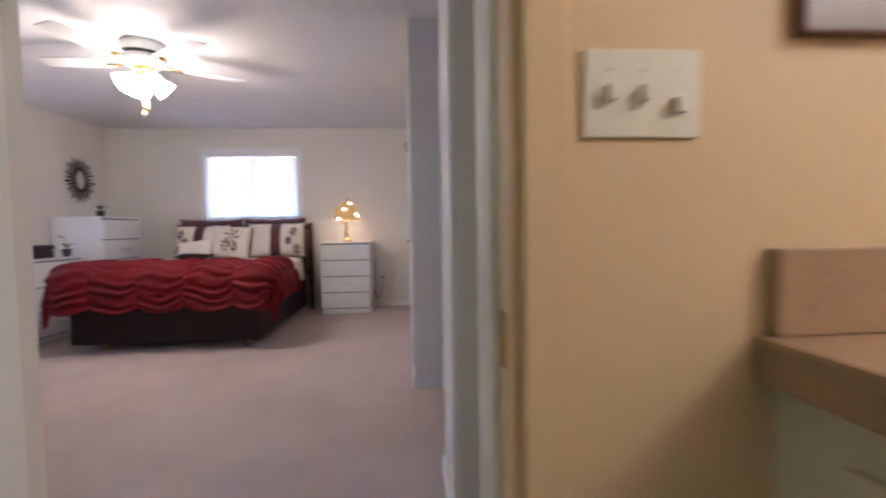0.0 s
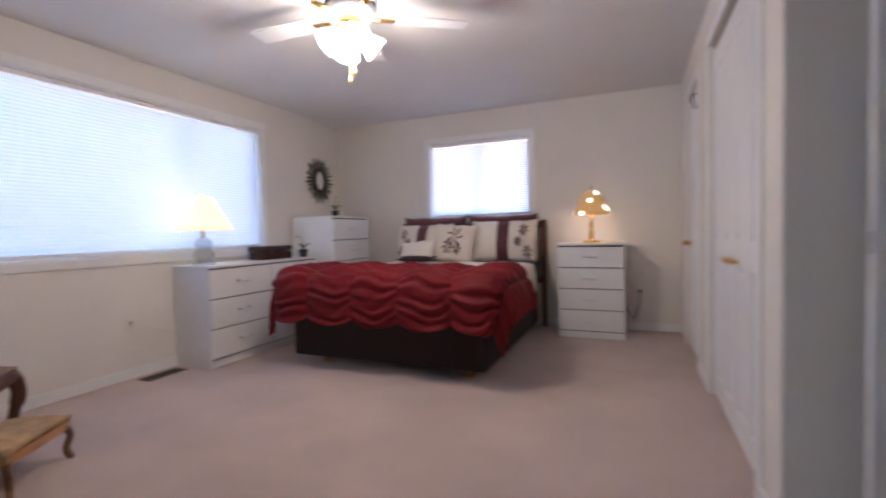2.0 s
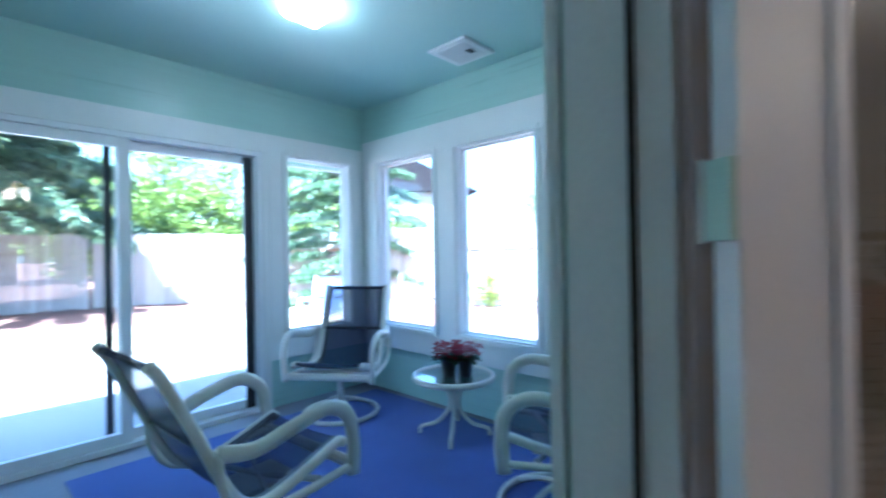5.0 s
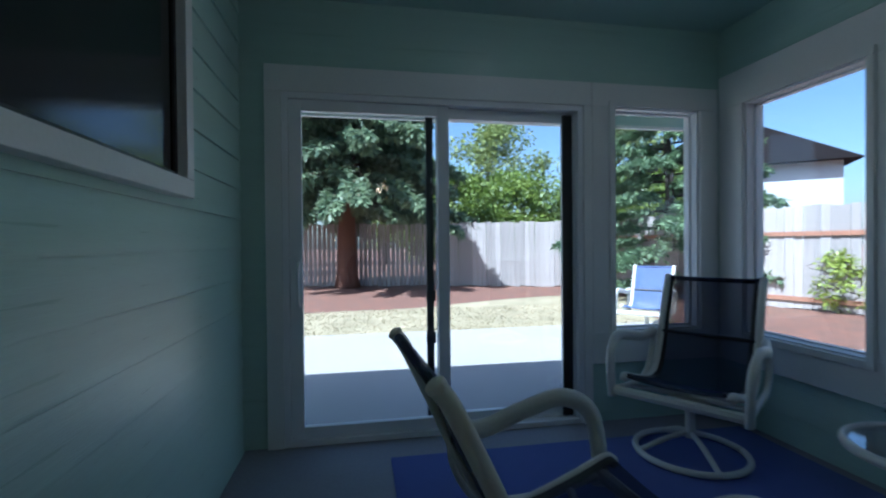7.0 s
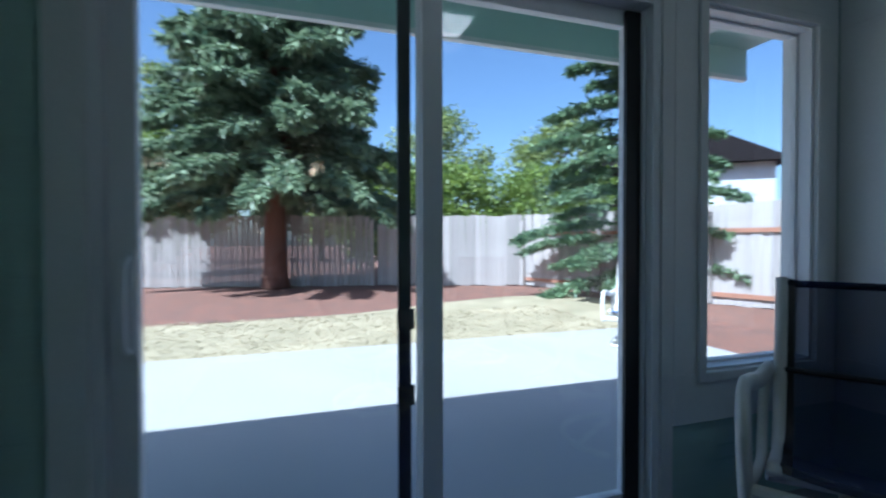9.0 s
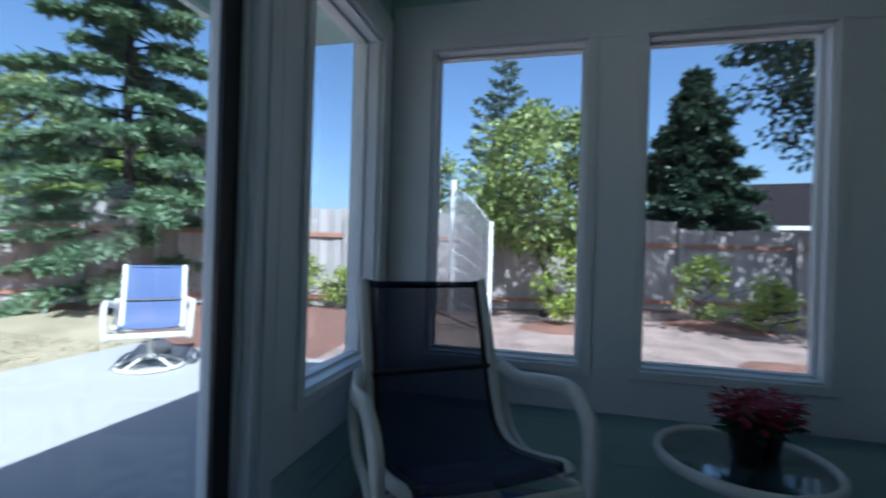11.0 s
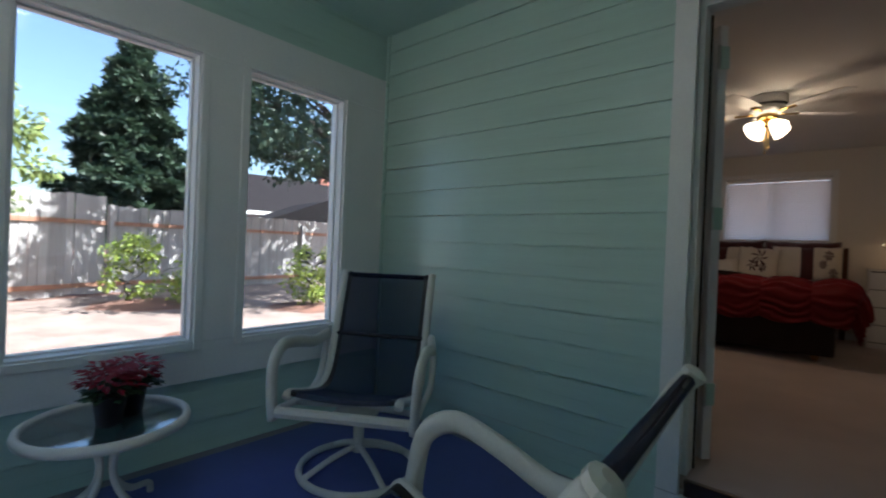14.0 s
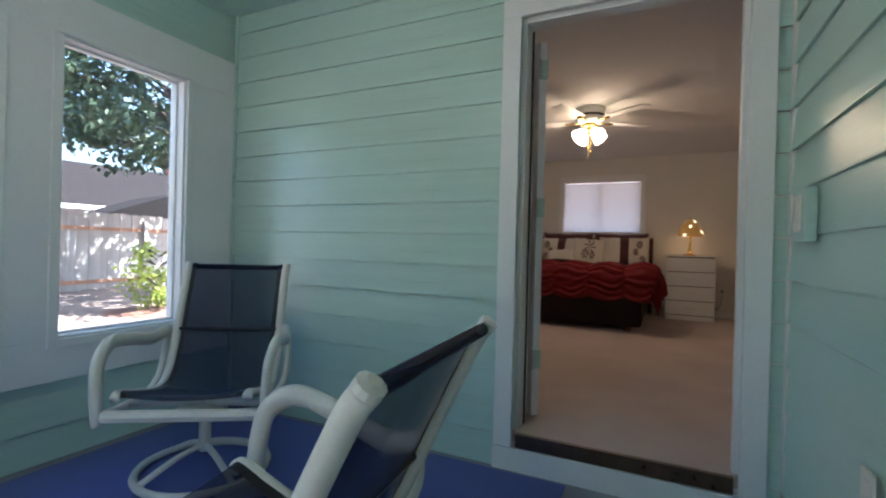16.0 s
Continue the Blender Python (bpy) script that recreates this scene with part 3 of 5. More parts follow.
# porch door: frame, sill and the open leaf
t = thing("door_frame_porch", "white porch door frame with dark sill", "door frame", kind="structure")
part("jamb", block(FDOOR[0], FDOOR[0] + 0.03, YX + 0.02, YS, -0.07, 2.02), M_PORCH, t)
part("jamb", block(FDOOR[1] - 0.03, FDOOR[1], YX + 0.02, 1.47, -0.07, 2.02), M_PORCH, t)
part("head_jamb", block(FDOOR[0] + 0.03, FDOOR[1] - 0.03, YX + 0.02, 1.50, 1.99, 2.02), M_PORCH, t)
part("sill", block(FDOOR[0] + 0.03, FDOOR[1] - 0.03, YX - 0.02, YS, -0.07, -0.002, 0.004), M_BRONZE, t, "dark bronze threshold")
part("weather_strip", block(FDOOR[0] + 0.03, FDOOR[0] + 0.038, YS - 0.06, YS - 0.05, 0, 1.99), M_GAP, t, "black rubber seal")
part("apron", block(FDOOR[0] - 0.08, FDOOR[1] + 0.08, YX - 0.030, YX - 0.002, ZF, -0.072), M_PORCH, t)
casing("trim_porch_door", "x", FDOOR[0] + 0.012, FDOOR[1] - 0.012, -0.07, 2.008, YX - 0.028, YX - 0.002, 0.09, M_PORCH, "white casing round the porch door")
built("trim_porch_door_inside", block(FDOOR[0] - 0.065, FDOOR[0], YS, YS + 0.014, 0, 2.02, 0.003), M_TRIM, "white inner casing of the porch door", "trim")
LW, LH, TH = 0.865, 1.98, 0.044
t = thing("door_porch", "white glazed porch door standing open with brass lock", "door", pose(-1.095, 1.628, 0.008, 0, 0, 139.5), kind="structure")
part("hinge_stile", block(0, 0.13, -TH, 0, 0, LH, 0.003), M_DOORP, t)
part("lock_stile", block(LW - 0.13, LW, -TH, 0, 0, LH, 0.003), M_DOORP, t)
part("bottom_rail", block(0.13, LW - 0.13, -TH, 0, 0, 0.24, 0.003), M_DOORP, t)
part("top_rail", block(0.13, LW - 0.13, -TH, 0, LH - 0.14, LH, 0.003), M_DOORP, t)
for s, y0, y1 in ((1, 0, 0.008), (-1, -TH - 0.008, -TH)):
    for b in ((0.12, 0.145, 0.23, LH - 0.13), (LW - 0.145, LW - 0.12, 0.23, LH - 0.13)):
        part("glazing_bead", block(b[0], b[1], y0, y1, b[2], b[3], 0.003), M_DOORP, t)
    for z in (0.23, LH - 0.155):
        part("glazing_bead", block(0.145, LW - 0.145, y0, y1, z, z + 0.025, 0.003), M_DOORP, t)
for y in (-0.008, -TH + 0.008):
    part("pane", block(0.13, LW - 0.13, y - 0.002, y + 0.002, 0.24, LH - 0.14), M_DOORG, t)
_sl = mesh_of("blind_slat", block(0.135, LW - 0.135, -0.0015, 0.0015, -0.0085, 0.0085), M_DOORBL)
for i in range(99):
    part("blind_slat", _sl, None, t, at=pose(0, -TH / 2, 0.252 + i * 0.016, 12, 0, 0))
for z in (0.25, 1.05, 1.78):
    h = part("hinge", block(-0.012, 0.0, -TH, -0.002, z, z + 0.10, 0.002), M_SIDING, t, "seafoam painted butt hinge")
    part("pin", lathe([(0.007, -0.003), (0.007, 0.103)], 10), M_STEEL, h, at=pose(-0.008, 0.006, z))
for y, a in ((0.0, -90), (-TH, 90)):
    knob(t, M_BRASS, pose(LW - 0.065, y, 0.905, a, 0, 0), 0.027, "polished brass knob")
    part("deadbolt", lathe([(0.030, 0), (0.030, 0.008), (0.020, 0.014), (0.018, 0.022), (0.001, 0.024)], 20), M_BRASS, t, "brass deadbolt", True, pose(LW - 0.065, y, 1.045, a, 0, 0))

# ---- porch windows and trim ----
def trim_band(name, along, c, inward, cuts, z0, z1, holes, label):
    """The broad white boards that frame a run of windows."""
    t = thing(name, label, "trim", kind="structure")
    lo, hi = min(c - 0.012, c + 0.014 * inward), max(c - 0.012, c + 0.014 * inward)
    def board(a, b, p, q):
        part("trim_board", block(*((a, b, lo, hi) if along == "x" else (lo, hi, a, b)), p, q, 0.003), M_PORCH, t)
    a0, a1 = cuts
    board(a0, a1, holes[0][3], z1)
    board(a0, a1, z0, holes[0][2])
    edges = [a0] + [e for h in holes for e in h[:2]] + [a1]
    for a, b in zip(edges[::2], edges[1::2]):
        board(a, b, holes[0][2], holes[0][3])
    return t


trim_band("trim_west", "y", XW, 1, (YP + 0.016, YX - 0.01), 0.20, 2.07, [(a, b, *WZ) for a, b in WINS], "broad white boards between the porch windows")
trim_band("trim_south_west", "x", YP, 1, (XW + 0.016, SLIDE[0] - 0.06), 0.20, 2.00, [(*SWIN, *WZ)], "white boards round the porch side window")
t = thing("trim_slider", "broad white boards round the sliding door", "trim", kind="structure")
part("trim_board", block(SLIDE[0] - 0.058, SLIDE[0], YP - 0.012, YP + 0.014, ZF, 1.85, 0.003), M_PORCH, t)
part("trim_board", block(SLIDE[1], SLIDE[1] + 0.09, YP - 0.012, YP + 0.014, ZF, 1.85, 0.003), M_PORCH, t)
part("trim_board", block(SLIDE[0] - 0.058, SLIDE[1] + 0.09, YP - 0.012, YP + 0.014, 1.85, 2.00, 0.003), M_PORCH, t)
for i, (a, b) in enumerate(WINS):
    lined_window("window_%d" % (i + 3), "y", a, b, *WZ, XW + 0.006, XW - 0.12, M_VINYL, "tall white-framed porch picture window", fw=0.010)
lined_window("window_6", "x", *SWIN, *WZ, YP + 0.006, YP - 0.12, M_VINYL, "narrow white-framed porch side window", fw=0.010)
for a, b in WINS:
    casing("trim_bead_west", "y", a, b, *WZ, XW + 0.014, XW + 0.027, 0.040, M_PORCH, "raised white bead round a porch window", foot=False)
casing("trim_bead_south", "x", *SWIN, *WZ, YP + 0.014, YP + 0.027, 0.040, M_PORCH, "raised white bead round the side window", foot=False)


def slider():
    t = thing("door_slider", "white sliding glass patio door, closed, with black screen", "sliding door", kind="structure")
    x0, x1 = SLIDE
    y0, y1 = YP - 0.13, YP + 0.004
    for b in ((x0, x0 + 0.035, y0, y1, ZF, 1.85), (x1 - 0.035, x1, y0, y1, ZF, 1.85), (x0 + 0.035, x1 - 0.035, y0, y1, 1.815, 1.85), (x0 + 0.035, x1 - 0.035, y0, y1, ZF, ZF + 0.035)):
        part("frame", block(*b, 0.003), M_VINYL, t)
    mid = -1.21
    for nm, a, b, y in (("fixed_panel", x0 + 0.036, mid + 0.035, YP - 0.085), ("sliding_panel", mid - 0.035, x1 - 0.036, YP - 0.035)):
        p = part(nm, block(a, a + 0.07, y - 0.02, y + 0.02, ZF + 0.036, 1.814, 0.004), M_VINYL, t)
        part("stile", block(b - 0.07, b, y - 0.02, y + 0.02, ZF + 0.036, 1.814, 0.004), M_VINYL, p)
        part("rail", block(a + 0.07, b - 0.07, y - 0.02, y + 0.02, ZF + 0.036, ZF + 0.105, 0.004), M_VINYL, p)
        part("rail", block(a + 0.07, b - 0.07, y - 0.02, y + 0.02, 1.75, 1.814, 0.004), M_VINYL, p)
        g = part("pane", block(a + 0.07, b - 0.07, y - 0.003, y + 0.003, ZF + 0.105, 1.75), M_GLASS, p)
        g.visible_shadow = False
    part("screen_stile", block(mid + 0.05, mid + 0.095, YP - 0.125, YP - 0.108, ZF + 0.04, 1.80, 0.002), M_BLACKM, t, "black screen-door stile")
    part("screen_stile", block(x0 + 0.050, x0 + 0.118, YP - 0.062, YP - 0.045, ZF + 0.04, 1.80, 0.002), M_BLACKM, t, "black screen-door stile")
    part("screen_stile", block(x0 + 0.040, x0 + 0.052, YP - 0.060, YP - 0.030, ZF + 0.04, 1.80, 0.002), M_VINYL, t)
    for z in (0.36, 0.62):
        part("screen_latch", block(mid + 0.04, mid + 0.10, YP - 0.108, YP - 0.098, z, z + 0.07, 0.003), M_BLACKM, t)
    part("handle", tube(smooth_path([(-0.36, YP - 0.013, 0.62), (-0.36, YP + 0.03, 0.65), (-0.36, YP + 0.04, 0.75), (-0.36, YP + 0.03, 0.85), (-0.36, YP - 0.013, 0.88)]), 0.009), M_VINYL, t, "white pull handle", True)
    part("latch", block(-0.375, -0.345, YP - 0.014, YP - 0.005, 0.60, 0.90, 0.003), M_VINYL, t)


slider()

# ---- bedroom furniture ----
def drawer_front(parent, x0, x1, z0, z1, y, pull=0.10):
    """A drawer front that faces -y, with its white bow handle."""
    d = part("drawer", block(x0, x1, y - 0.018, y, z0, z1, 0.003), M_LAMIN, parent)
    cx, cz = (x0 + x1) / 2, (z0 + z1) / 2 + 0.01
    part("handle", tube(smooth_path([(cx - pull / 2, y - 0.018, cz), (cx - pull / 2, y - 0.04, cz), (cx - pull / 2 + 0.012, y - 0.046, cz - 0.006), (cx + pull / 2 - 0.012, y - 0.046, cz - 0.006), (cx + pull / 2, y - 0.04, cz), (cx + pull / 2, y - 0.018, cz)], 4), 0.006, 6, flat=1.6), M_LAMIN, d, "white bow handle", True)


def chest(name, label, category, at, w, d, h, rows, cols=1):
    """A laminate chest of drawers; front faces -y, left front corner at the origin."""
    t = thing(name, label, category, at)
    part("body", block(0, w, 0, d, 0.0, h - 0.02, 0.002), M_LAMIN, t)
    # near-black sheet paints shade into the gaps between drawer fronts
    part("gap_shade", block(0.012, w - 0.012, -0.001, 0.0, 0.06, h - 0.02), M_GAP, t)
    part("top", block(-0.008, w + 0.008, -0.022, d, h - 0.02, h, 0.004), M_LAMIN, t)
    z0, z1 = 0.07, h - 0.024
    step = (z1 - z0) / rows
    cw = w / cols
    for i in range(rows):
        for j in range(cols):
            drawer_front(t, j * cw + 0.006, (j + 1) * cw - 0.006, z0 + i * step, z0 + (i + 1) * step - 0.009, -0.001)
    return t


chest("nightstand", "white four-drawer nightstand beside the bed", "nightstand", pose(-0.41, 6.145, 0), 0.585, 0.44, 0.865, 4)
chest("dresser", "long white three-row dresser under the wide window", "dresser", pose(-2.72, 4.31, 0, 0, 0, 90), 1.28, 0.375, 0.785, 3, 2)
chest("tall_chest", "tall white chest of drawers in the room corner", "chest", pose(-2.58, 5.68, 0, 0, 0, 90), 0.68, 0.50, 1.19, 5)


def pillow(name, label, at, w, h, d, material, group="pillows on the bed", stripes=(), sprigs=(), edge=None):
    """A plump cushion standing in the xz plane, front face to -y."""
    t = thing(name, label, "pillow", at, group)
    def shape(u, v, s):
        a, b = 2 * u - 1, 2 * v - 1
        puff = max(0.0, (1 - abs(a) ** 2.6) * (1 - abs(b) ** 2.6)) ** 0.55
        pinch = 1 - 0.06 * (1 - abs(b)) * abs(a) - 0.0
        return (a * w / 2 * (1 - 0.05 * (1 - b * b)), s * d / 2 * puff, b * h / 2 * (1 - 0.07 * (1 - a * a) * 0.8) + 0.004 * math.sin(9 * a + 5 * b))
    bm = surface(lambda u, v: shape(u, v, -1), 20, 16)
    surface(lambda u, v: shape(u, v, 1), 20, 16, bm)
    bmesh.ops.remove_doubles(bm, verts=bm.verts[:], dist=1e-4)
    part("cover", bm, material, t, shade=True)
    for u0, u1, m in stripes:
        part("band", surface(lambda u, v: Vector(shape(u0 + (u1 - u0) * u, 0.02 + 0.96 * v, -1)) + Vector((0, -0.004, 0)), 4, 16), m, t, "burgundy band", True)
    for cu, cv, r in sprigs:
        for k in range(7):
            bm = bmesh.new()
            a = k * 0.9 + cu * 9
            p = [shape(cu + r * 0.35 * q / w * math.cos(a + q * 0.6), cv + r * 0.5 * q / h * math.sin(a + q * 0.6), -1) for q in (0.15, 0.5, 0.8, 1.0)]
            tube([Vector(q) + Vector((0, -0.004, 0)) for q in p], [0.003, 0.008, 0.010, 0.003], 5, bm)
            part("embroidered_petal", bm, edge or M_BURG, t, "dark embroidered petal", True)
    return t


def make_bed():
    bx, y0, y1 = -1.40, 4.52, 6.52
    t = thing("bed", "queen bed with crimson ruched comforter and dark base", "bed", pose(bx, 0, 0))
    part("base", block(-0.84, 0.74, y0 + 0.16, y1, 0.06, 0.40, 0.025), M_BROWN, t, "dark brown upholstered bed base")
    for x in (-0.60, 0.60):
        for y in (y0 + 0.26, y1 - 0.2):
            part("leg", lathe([(0.022, 0), (0.034, 0.03), (0.038, 0.062)], 14), M_WOODL, t, "turned honey wood foot", True, pose(x, y, 0))
    part("mattress", block(-0.80, 0.74, y0 + 0.15, y1, 0.402, 0.66, 0.05), M_BROWN, t, "mattress in dark brown sheet")
    def quilt(u, v):
        s = (u - 0.5) * 2.06
        x = max(-0.79, min(0.79, s))
        drop = max(0, abs(s) - 0.79)
        rip = 0.008 * math.sin(v * 40) * math.sin(u * 37)
        y = 4.75 + v * 1.32
        return (x + math.copysign(0.02 * min(1, drop * 8), s) * (drop > 0), y, 0.70 + rip - drop * 1.0 - 0.03 * max(0, abs(x) - 0.7) / 0.09)
    padding = part("quilt", surface(quilt, 60, 40), M_IVORY, t, "ivory quilt", True).modifiers.new("padding", "SOLIDIFY")
    padding.thickness = 0.018
    part("turned_sheet", block(-0.795, 0.795, 6.08, 6.50, 0.52, 0.685, 0.03), M_BROWN, t, "dark brown sheet at the head", True)
    def comforter(u, v):
        s = -1.10 + u * 2.22
        k = v * 0.93
        q = s / 0.375 + 0.5
        cell, c = math.floor(q), q - math.floor(q)
        bulge = math.sin(math.pi * c)
        nz = noise.noise(Vector((s * 5, k * 6, 1.3)))
        fine = noise.noise(Vector((s * 14, k * 22, 7.1)))
        over_s, over_k = max(0.0, abs(s) - 0.80), max(0.0, k - 0.54)
        d = math.hypot(over_s, over_k) * (1 + 0.10 * bulge)
        ox, oy = (math.copysign(over_s, s), -over_k) if d > 1e-6 else (0.0, 0.0)
        m = math.hypot(ox, oy) or 1.0
        ox, oy = ox / m, oy / m
        r = 0.13
        a = min(d / r, math.pi / 2)
        out, low = r * math.sin(a), r * (1 - math.cos(a)) + max(0.0, d - r * math.pi / 2)
        fold = math.sin(k * 96 + 2.3 * cell + 4.6 * nz - 1.0 * bulge) + 0.5 * math.sin(k * 131 - 1.7 * cell + 5 * nz)
        puff = 0.046 * bulge ** 0.5 + 0.009 * fold * (0.45 + 0.55 * bulge) + 0.016 * nz + 0.010 * fine
        nx, ny, nzz = ox * math.sin(a), oy * math.sin(a), math.cos(a)
        x = max(-0.80, min(0.80, s)) + ox * out + nx * puff
        y = 4.65 + max(0.0, 0.54 - k) + oy * out + ny * puff
        return (x, y, 0.705 - low + nzz * puff + 0.012 * math.sin(3 * k))
    padding = part("comforter", surface(comforter, 210, 150), M_RED, t, "crimson ruched satin comforter", True).modifiers.new("padding", "SOLIDIFY")
    padding.thickness = 0.018


make_bed()
t = thing("headboard", "dark cherry wooden headboard behind the pillows", "headboard", pose(-1.40, 6.56, 0))
for x in (-0.82, 0.77):
    part("post", block(x, x + 0.05, -0.02, 0.03, 0, 1.10, 0.006), M_WOODD, t)
part("top_rail", block(-0.77, 0.77, -0.015, 0.025, 1.02, 1.09, 0.006), M_WOODD, t)
part("bottom_rail", block(-0.77, 0.77, -0.015, 0.025, 0.45, 0.52, 0.006), M_WOODD, t)
part("stile", block(0.66, 0.70, -0.012, 0.022, 0.52, 1.02, 0.004), M_WOODM, t)
part("panel", block(-0.77, 0.66, -0.004, 0.014, 0.52, 1.02), M_WOODD, t)
for i, x in enumerate((-1.78, -1.02)):
    pillow("pillow", "large burgundy sham propped on the headboard", pose(x, 6.45, 0.92, -8, 0, 0), 0.76, 0.50, 0.16, M_BURG)
pillow("pillow", "ivory pillow with burgundy band and embroidered flowers", pose(-1.84, 6.30, 0.88, -16, 0, -3), 0.66, 0.42, 0.18, M_IVORY, stripes=((0.42, 0.60, M_BURG),), sprigs=((0.12, 0.25, 0.14), (0.16, 0.7, 0.14), (0.25, 0.45, 0.12)))
pillow("pillow", "ivory pillow with burgundy band and embroidered flowers", pose(-0.96, 6.30, 0.89, -16, 0, 3), 0.68, 0.44, 0.18, M_IVORY, stripes=((0.42, 0.60, M_BURG),), sprigs=((0.88, 0.22, 0.14), (0.82, 0.72, 0.14), (0.74, 0.45, 0.12)))
pillow("pillow", "square ivory cushion with a dark embroidered flower", pose(-1.43, 6.14, 0.88, -20, 4, 0), 0.44, 0.41, 0.17, M_IVORY, sprigs=((0.55, 0.62, 0.26), (0.42, 0.36, 0.18), (0.66, 0.3, 0.12)))
pillow("pillow", "small plain ivory cushion with dark lower edge", pose(-1.80, 6.03, 0.80, -28, -6, -4), 0.40, 0.24, 0.13, M_IVORY, stripes=())
pillow("pillow", "flat dark burgundy cushion lying on the quilt", pose(-1.78, 5.98, 0.74, -80, 0, 0), 0.40, 0.14, 0.07, M_BROWN)


def white_lamp():
    t = thing("table_lamp", "crystal table lamp with lit cream shade on dresser", "lamp", pose(-2.89, 4.43, 0.785))
    part("foot", lathe([(0.085, 0), (0.085, 0.018), (0.06, 0.028)], 28), M_CRYST, t, "clear glass foot", True)
    part("body", lathe([(0.045, 0.028), (0.07, 0.06), (0.072, 0.10), (0.045, 0.125), (0.06, 0.15), (0.062, 0.18), (0.03, 0.215)], 24, ripple=0.06, waves=8), M_CRYST, t, "faceted crystal body", True)
    part("stem", lathe([(0.012, 0.215), (0.012, 0.30)], 12), M_BRASS, t)
    part("shade", lathe([(0.235, 0.27), (0.20, 0.33), (0.15, 0.42), (0.085, 0.535), (0.082, 0.535), (0.147, 0.418), (0.197, 0.33), (0.232, 0.27)][:4], 36), M_SHADE, t, "lit cream bell shade", True)
    part("finial", lathe([(0.004, 0.535), (0.012, 0.55), (0.001, 0.565)], 12), M_BRASS, t)


white_lamp()
bulb("table_lamp_light", -2.89, 4.43, 1.36, 0.7, (1, 0.66, 0.34), 0.05)


def shell_lamp():
    t = thing("table_lamp", "brass lamp with amber shell shade on the nightstand", "lamp", pose(-0.12, 6.36, 0.865))
    part("base", lathe([(0.075, 0), (0.075, 0.012), (0.03, 0.03), (0.018, 0.05), (0.026, 0.09), (0.014, 0.12), (0.022, 0.16), (0.012, 0.20), (0.010, 0.32)], 24), M_BRASS, t, "turned brass stem", True)
    part("shade", lathe([(0.165, 0.26), (0.15, 0.30), (0.105, 0.42), (0.05, 0.485)], 20, ripple=0.05, waves=10), M_AMBER, t, "amber shell shade", True)
    random.seed(5)
    for i in range(26):
        v = random.random()
        a = random.random() * 6.28
        r = 0.168 - 0.10 * v ** 1.2
        part("shell_disc", lathe([(0.020, 0), (0.018, 0.004)], 10), M_GLINT if i % 3 == 0 else M_AMBER, t, at=Matrix.Translation((r * math.cos(a), r * math.sin(a), 0.275 + 0.19 * v)) @ Vector((math.cos(a), math.sin(a), 0.5)).to_track_quat('Z', 'Y').to_matrix().to_4x4())
    part("finial", lathe([(0.006, 0.485), (0.014, 0.51), (0.001, 0.54)], 12), M_BRASS, t)


shell_lamp()
bulb("shell_lamp_light", -0.12, 6.36, 1.10, 3.0, (1, 0.62, 0.30), 0.04)


def ceiling_fan():
    t = thing("ceiling_fan", "white five-blade ceiling fan with lit bell shades", "ceiling fan", pose(-1.16, 3.98, ZC))
    part("housing", lathe([(0.14, 0), (0.145, -0.02), (0.135, -0.03), (0.145, -0.05), (0.13, -0.10), (0.135, -0.115), (0.09, -0.15)], 32), M_TRIM, t, shade=True)
    part("vent_ring", lathe([(0.139, -0.062), (0.139, -0.09)], 32), M_GAP, t)
    part("hub", lathe([(0.06, -0.15), (0.075, -0.165), (0.07, -0.19), (0.04, -0.20)], 24), M_BRASS, t, shade=True)
    for k in range(5):
        a = 36 + 72 * k
        b = part("blade", surface(lambda u, v: (0.20 + 0.45 * u, (v - 0.5) * (0.105 + 0.03 * math.sin(u * 2.2)) * (1 if u < 0.97 else 0.9), 0.014 * (v - 0.5)), 14, 3, thick=0.006), M_TRIM, t, at=pose(0, 0, -0.13, 0, 0, a))
        part("bracket", tube([(0.06, 0, -0.005), (0.13, 0, -0.012), (0.24, 0, -0.008)], [0.014, 0.018, 0.026], 8, flat=0.3), M_BRASS, b, "brass blade bracket", True)
    part("light_plate", lathe([(0.035, -0.20), (0.055, -0.215), (0.05, -0.24), (0.02, -0.26)], 24), M_BRASS, t, shade=True)
    for k in range(4):
        a = 45 + 90 * k
        prof = [(0.022, 0), (0.03, 0.02), (0.05, 0.06), (0.062, 0.095), (0.070, 0.115)]
        part("glass_bell", lathe(prof, 20, ripple=0.04, waves=10), M_BELL, t, "lit frosted bell glass", True, pose(0.05 * math.cos(radians(a)), 0.05 * math.sin(radians(a)), -0.225) @ pose(0, 0, 0, 0, 0, a) @ pose(0, 0, 0, 0, 128, 0))
        bulb("fan_bulb", -1.16 + 0.15 * math.cos(radians(a)), 3.98 + 0.15 * math.sin(radians(a)), ZC - 0.335, 7.0, (1, 0.66, 0.38), 0.05)
    for dx, l in ((0.012, 0.15), (-0.012, 0.19)):
        part("pull_chain", tube([(dx, 0, -0.26), (dx, 0, -0.26 - l)], 0.002, 5), M_BRASS, t)
        part("chain_fob", lathe([(0.003, 0), (0.008, -0.02), (0.004, -0.04)], 10), M_BRASS, t, at=pose(dx, 0, -0.26 - l))


ceiling_fan()


